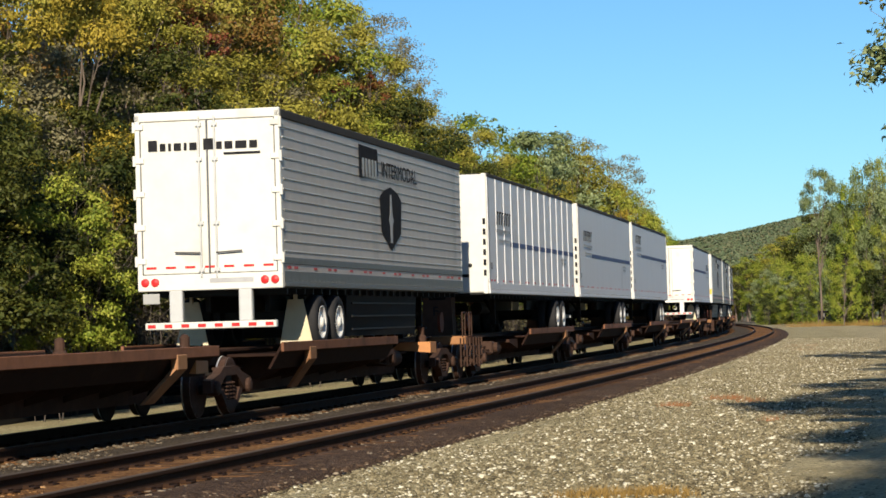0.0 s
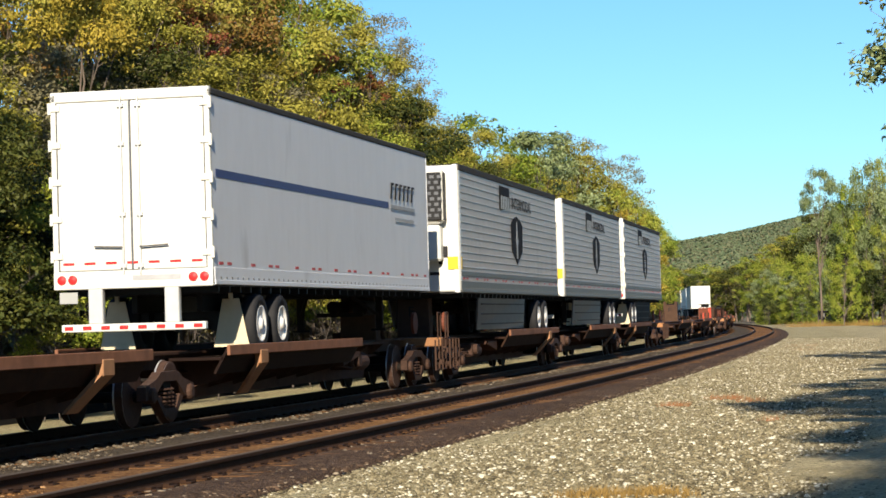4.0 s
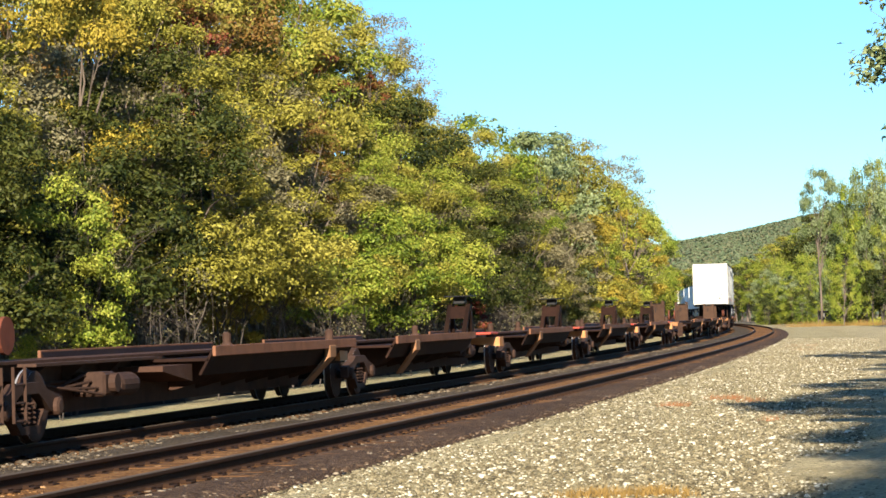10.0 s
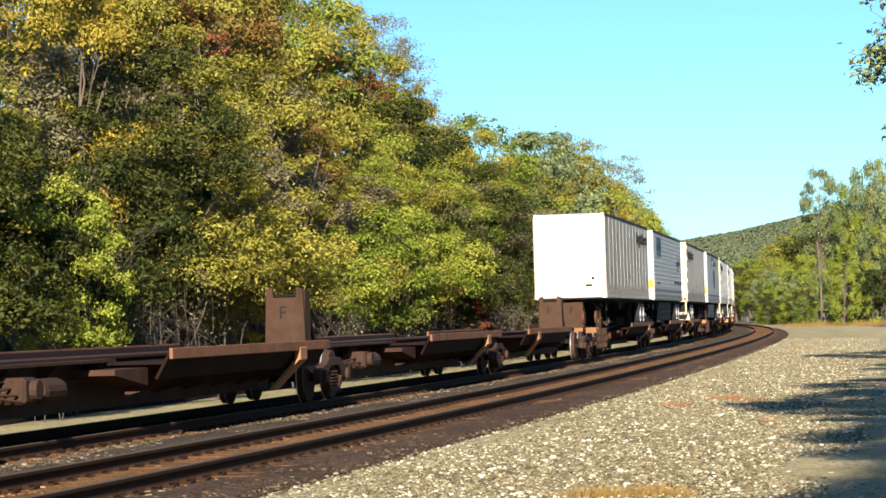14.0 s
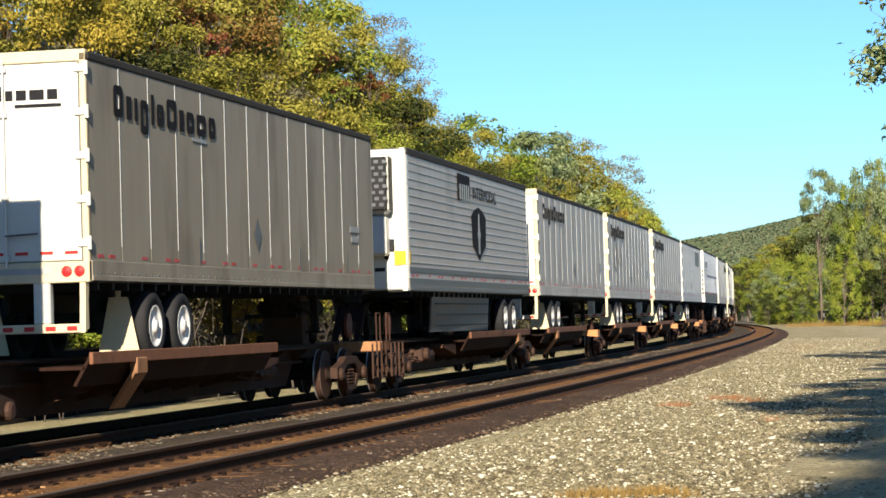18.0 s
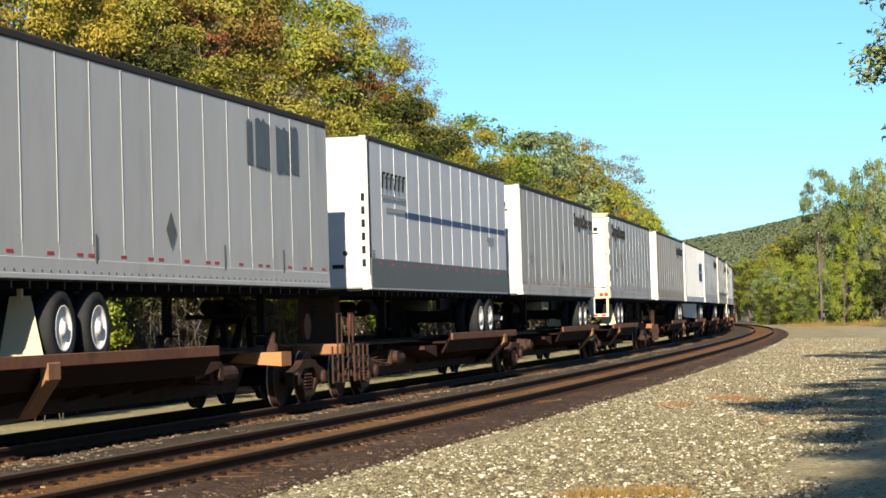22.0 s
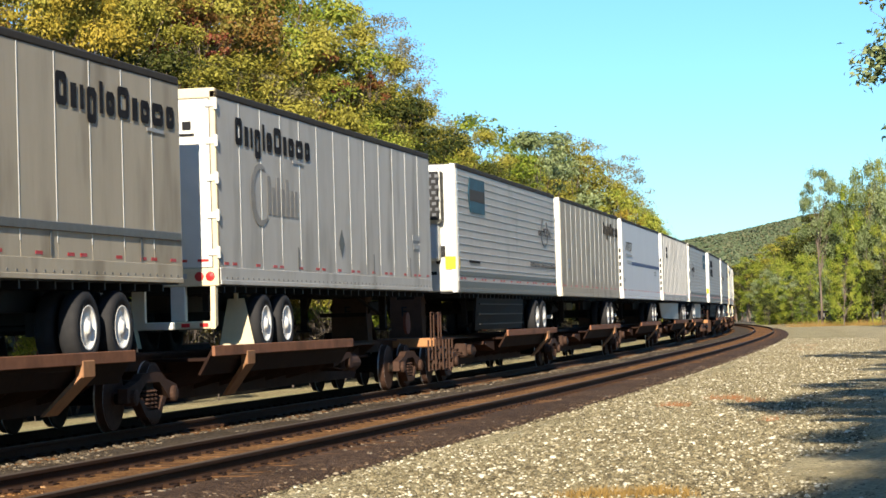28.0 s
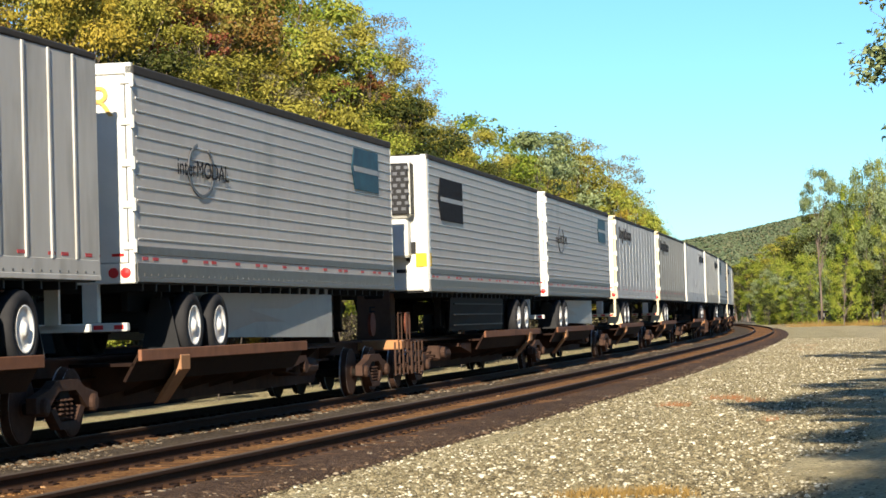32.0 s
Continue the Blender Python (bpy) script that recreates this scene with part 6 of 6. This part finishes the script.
    # single trees and shrubs that stand out
    for key, s, lat, h in (("bright_a", 19.4, -5.6, 4.8), ("shrub_b", 17.4, -5.4, 2.5), ("olive_c", 19, -7.4, 7.0), ("dark_a", 15, -6.8, 7.0), ("olive_b", 152, -10.0, 14.2), ("olive_b", 164, -9.8, 14.0), ("bare_a", 27, -5.5, 3.2), ("yellow_a", 36, -6.8, 4.6), ("shrub_a", 38.5, -6.4, 4.4),
                           ("bright_a", 50, -5.8, 5.4), ("bright_a", 55.5, -6.0, 5.6), ("bright_a", 60, -6.2, 5.5), ("bare_a", 49, -5.2, 3.0), ("bare_a", 58, -5.2, 3.0), ("bare_a", 38, -5.4, 3.2), ("bare_a", 68, -5.3, 3.2), ("bare_a", 75, -5.4, 3.1), ("red_b", 65.5, -5.4, 2.6), ("red_b", 67.5, -5.6, 2.4),
                           ("red_a", 46, -10.6, 11.0), ("red_a", 47.5, -11.2, 12.0), ("red_a", 54, -10.8, 10.6), ("red_a", 64, -11.2, 12.2), ("red_a", 78, -12.0, 12.5), ("rust_a", 47, -13.4, 15.0), ("rust_a", 55, -13.8, 15.8), ("olive_a", 63, -13.5, 15.0),
                           ("olive_c", 84, -13.0, 15.0), ("yellow_a", 44, -9.0, 8.2), ("yellow_a", 29, -9.0, 10.5), ("yellow_a", 26.5, -10.0, 12.5), ("wispy_a", 89, -14.0, 16.6), ("wispy_a", 93, -14.0, 16.8), ("wispy_a", 97, -14.2, 16.0), ("wispy_a", 102, -13.6, 14.0),
                           ("dull_a", 92, -6.6, 7.5), ("dull_a", 99, -6.4, 7.0), ("dull_a", 106, -6.2, 7.5), ("silver_a", 116, -9.2, 12.4), ("silver_a", 124, -9.6, 13.0), ("yellow_a", 120, -5.6, 8.2), ("yellow_a", 127, -5.7, 8.0),
                           ("olive_c", 94, -11.0, 11.2), ("olive_a", 100, -10.8, 11.8), ("green_a", 106, -10.8, 12.6), ("wispy_a", 168, -7.2, 14.8), ("wispy_a", 178, -7.5, 14.5), ("wispy_a", 158, -10.5, 15.5), ("wispy_a", 170, -9.6, 15.8), ("green_a", 150, -6.4, 11.0), ("yellow_a", 160, -6.4, 10.0), ("green_a", 172, -6.4, 10.5), ("green_a", 190, -6.4, 10.5), ("green_a", 206, -6.4, 10.8), ("yellow_a", 220, -6.4, 11.0)):
        x, y, _ = on_line(s, lat)
        plant(key + ("_far" if s > 105 else ""), x, y, h, bank_z(lat) - 0.08, s, 0.78 if s < 21 and key != "dark_a" else 0.8 if key == "yellow_a" and s < 100 else 1.0)
    # the far side of the path
    def clear(x, y):
        return min((on_line(q)[0] - x) ** 2 + (on_line(q)[1] - y) ** 2 for q in range(150, 520, 4)) > 8.5 ** 2
    for i in range(7):
        x, y, high = 44.4 + 1.5 * i, 268 - 1.2 * (i % 3), 16.2 + 0.7 * i
        plant(("thick_b", "thick_a", "thick_b", "green_a", "thick_b", "thick_a", "thick_b")[i] + "_far", x, y, high, None, i, 0.42, "trees beside the path")
        plant(("thick_a", "silver_a", "thick_a", "thick_b")[i % 4] + "_far", x + 0.7, y - 3.5, high * 0.60, None, i + 1, 0.55, "trees beside the path")
        # dark leaf colour here stands for the shaded hollows at the trees' foot
        plant(("dark_a", "dark_a", "shrub_c", "dark_a")[i % 4] + "_far", x + 0.9, y - 6, high * 0.36, None, i + 2, 0.7, "trees beside the path")
    plant("over_a_far", 42.1, 266, 17.2, None, 1.0, 0.58, "trees beside the path")
    plant("thick_a_far", 43.9, 262, 11.0, None, 3.0, 0.5, "trees beside the path")
    plant("green_a_far", 42.8, 256, 6.8, None, 5.0, 0.8, "trees beside the path")
    # the end of the view
    for i in range(30):
        y = rnd.uniform(318, 350)
        x = y * (0.119 + i * 0.00150)
        key = rnd.choice(["thick_a", "thick_b", "thick_a", "thick_a", "thick_b", "thick_a", "green_a"]) + "_far"
        high, wide = rnd.uniform(6.0, 9.6), rnd.uniform(0.7, 1.0)
        if clear(x, y):
            plant(key, x, y, high, None, i, wide, "trees at the end of the view")
        key, dx, high = rnd.choice(["thick_a", "shrub_c", "thick_b", "dark_a"]) + "_far", rnd.uniform(-1, 1), rnd.uniform(2.6, 4.6)
        if clear(x + dx, y - 9):
            plant(key, x + dx, y - 9, high, None, i + 9, 1.0, "trees at the end of the view")
    for i in range(24):
        y = rnd.uniform(385, 420)
        x = y * (0.128 + i * 0.0026)
        plant(rnd.choice(["green_a", "dark_a", "green_a", "olive_c", "green_a", "dark_a"]) + "_far", x, y, rnd.uniform(0.92, 1.08) * (10.4 + min(i, 12) * 0.5), None, i, 1.1, "trees at the end of the view")
    for i in range(20):
        y = rnd.uniform(470, 500)
        x = y * (0.0891 + i * 0.00237)
        plant(rnd.choice(["thick_a", "olive_b", "thick_a", "dark_a"]) + "_far", x, y, rnd.uniform(8.5, 11.5), None, i, 1.5, "trees at the end of the view")
    # the row beside the camera, mostly unseen: shades the path, added to cut skylight
    for key, x, y, h, *w in (("over_a", 9.55, 40.0, 8.4, 1.15), ("over_a", 7.7, 22.0, 13.0), ("over_b", 9.4, 23.5, 12.0), ("over_b", 7.9, 24.6, 11.6), ("over_b", 6.5, 13.0, 11.0), ("over_a", 5.9, 6.0, 11.0), ("over_b", 4.4, 0.5, 11.5), ("over_a", 4.2, -4.5, 11.5), ("over_a", 9.5, -4.0, 14.0), ("over_b", 13.0, 36.0, 14.0), ("over_a", 14.5, 50, 13.0),
                         ("over_b", 16.0, 65, 14.0), ("olive_b", 19.5, 76, 13.0), ("olive_a", 22.5, 90, 13.0), ("silver_a", 12.5, -14.0, 14.0), ("olive_b", 10.5, -24.0, 14.0), ("olive_b", 13, 18, 14), ("olive_a", 12.5, 8, 14), ("olive_a", 25.5, 104, 12), ("olive_b", 16, 27, 14), ("olive_b", 18.5, 44, 15), ("olive_b", 22, 58, 15), ("olive_b", 14, -2, 14)):
        plant(key + ("" if key[:4] == "over" and y < 25 else "_far"), x, y, h, None, y, w[0] if w else 1.0, "trees beside the path")


build_woods()


def build_hill():
    """A wooded ridge beyond the end of the valley."""
    rnd = np.random.RandomState(4)

    def ridge(x):
        return np.interp(x, [-900, -200, 60, 105, 150, 185, 240, 400, 900], [28, 26, 28, 33, 39.5, 46.5, 52, 58, 48])
    bm = bmesh.new()
    nx, ny = 60, 12
    g = []
    for j in range(ny + 1):
        f = j / ny
        line = []
        for i in range(nx + 1):
            x = -900 + 1800 * i / nx
            z = ridge(x) * math.sin(min(1.0, f * 1.25) * math.pi / 2) if f < 0.8 else ridge(x) * (1 - (f - 0.8) * 1.5)
            line.append(bm.verts.new((x, 820 + f * 520, z - 3)))
        g.append(line)
    for j in range(ny):
        for i in range(nx):
            bm.faces.new((g[j][i], g[j][i + 1], g[j + 1][i + 1], g[j + 1][i]))
    # the floor carries the same hazy tone, so gaps between crowns stay light
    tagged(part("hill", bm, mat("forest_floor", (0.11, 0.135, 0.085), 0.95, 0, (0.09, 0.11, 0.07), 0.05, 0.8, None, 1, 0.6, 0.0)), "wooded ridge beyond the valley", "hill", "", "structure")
    n = 7000
    x, f = rnd.uniform(60, 240, n), rnd.uniform(0.15, 0.88, n)
    z = ridge(x) * np.sin(np.minimum(1.0, f * 1.25) * np.pi / 2)
    c = np.stack([x, 820 + f * 520, z + 1], 1)
    r = rnd.uniform(1.2, 2.8, n)
    per = 48
    k = np.repeat(np.arange(n), per)
    d = rnd.normal(size=(len(k), 3))
    d /= np.linalg.norm(d, axis=1)[:, None]
    d[:, 2] = np.abs(d[:, 2])
    p = c[k] + d * r[k][:, None] * np.array([1, 1, 1.1])
    out = d + rnd.normal(size=d.shape) * 0.15
    t = np.cross(out, rnd.normal(size=d.shape))
    t /= np.linalg.norm(t, axis=1)[:, None]
    b = np.cross(out / np.linalg.norm(out, axis=1)[:, None], t)
    v = np.stack([p - t * 0.55, p + t * 0.42 - b * 0.5, p + t * 0.42 + b * 0.5], 1).reshape(-1, 3)
    me = bpy.data.meshes.new("far_woods")
    me.from_pydata(v.tolist(), [], np.arange(len(v)).reshape(-1, 3).tolist())
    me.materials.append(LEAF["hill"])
    tagged(new("far_woods", me), "distant woods covering the ridge", "woods", "", "stuff")


build_hill()


def build_sign():
    """A dark board on two posts at the end of the path."""
    sg = root("signboard", "dark weathered board on two posts", "sign")
    sg.matrix_basis = pose(43.2, 272, GROUND_Z, 0, 0, -6)
    for x in (-0.6, 0.6):
        bm = bmesh.new()
        rbox(bm, x - 0.07, x + 0.07, -0.07, 0.07, 0, 1.9, 0.01)
        part("post", bm, M["bark"], sg)
    bm = bmesh.new()
    rbox(bm, -0.6, 0.6, -0.12, -0.075, 0.8, 1.8, 0.015)
    part("board", bm, M["black"], sg)
    bm = bmesh.new()
    box(bm, -0.3, 0.1, -0.13, -0.122, 1.1, 1.5)
    part("notice", bm, M["rail_alu"], sg)


build_sign()


# ---- what moves ----
def motions():
    for thing, u, z in MOVERS:
        walk(thing, [(t, line_pose(u - SPEED * t, z)) for t in range(0, 33)])


motions()
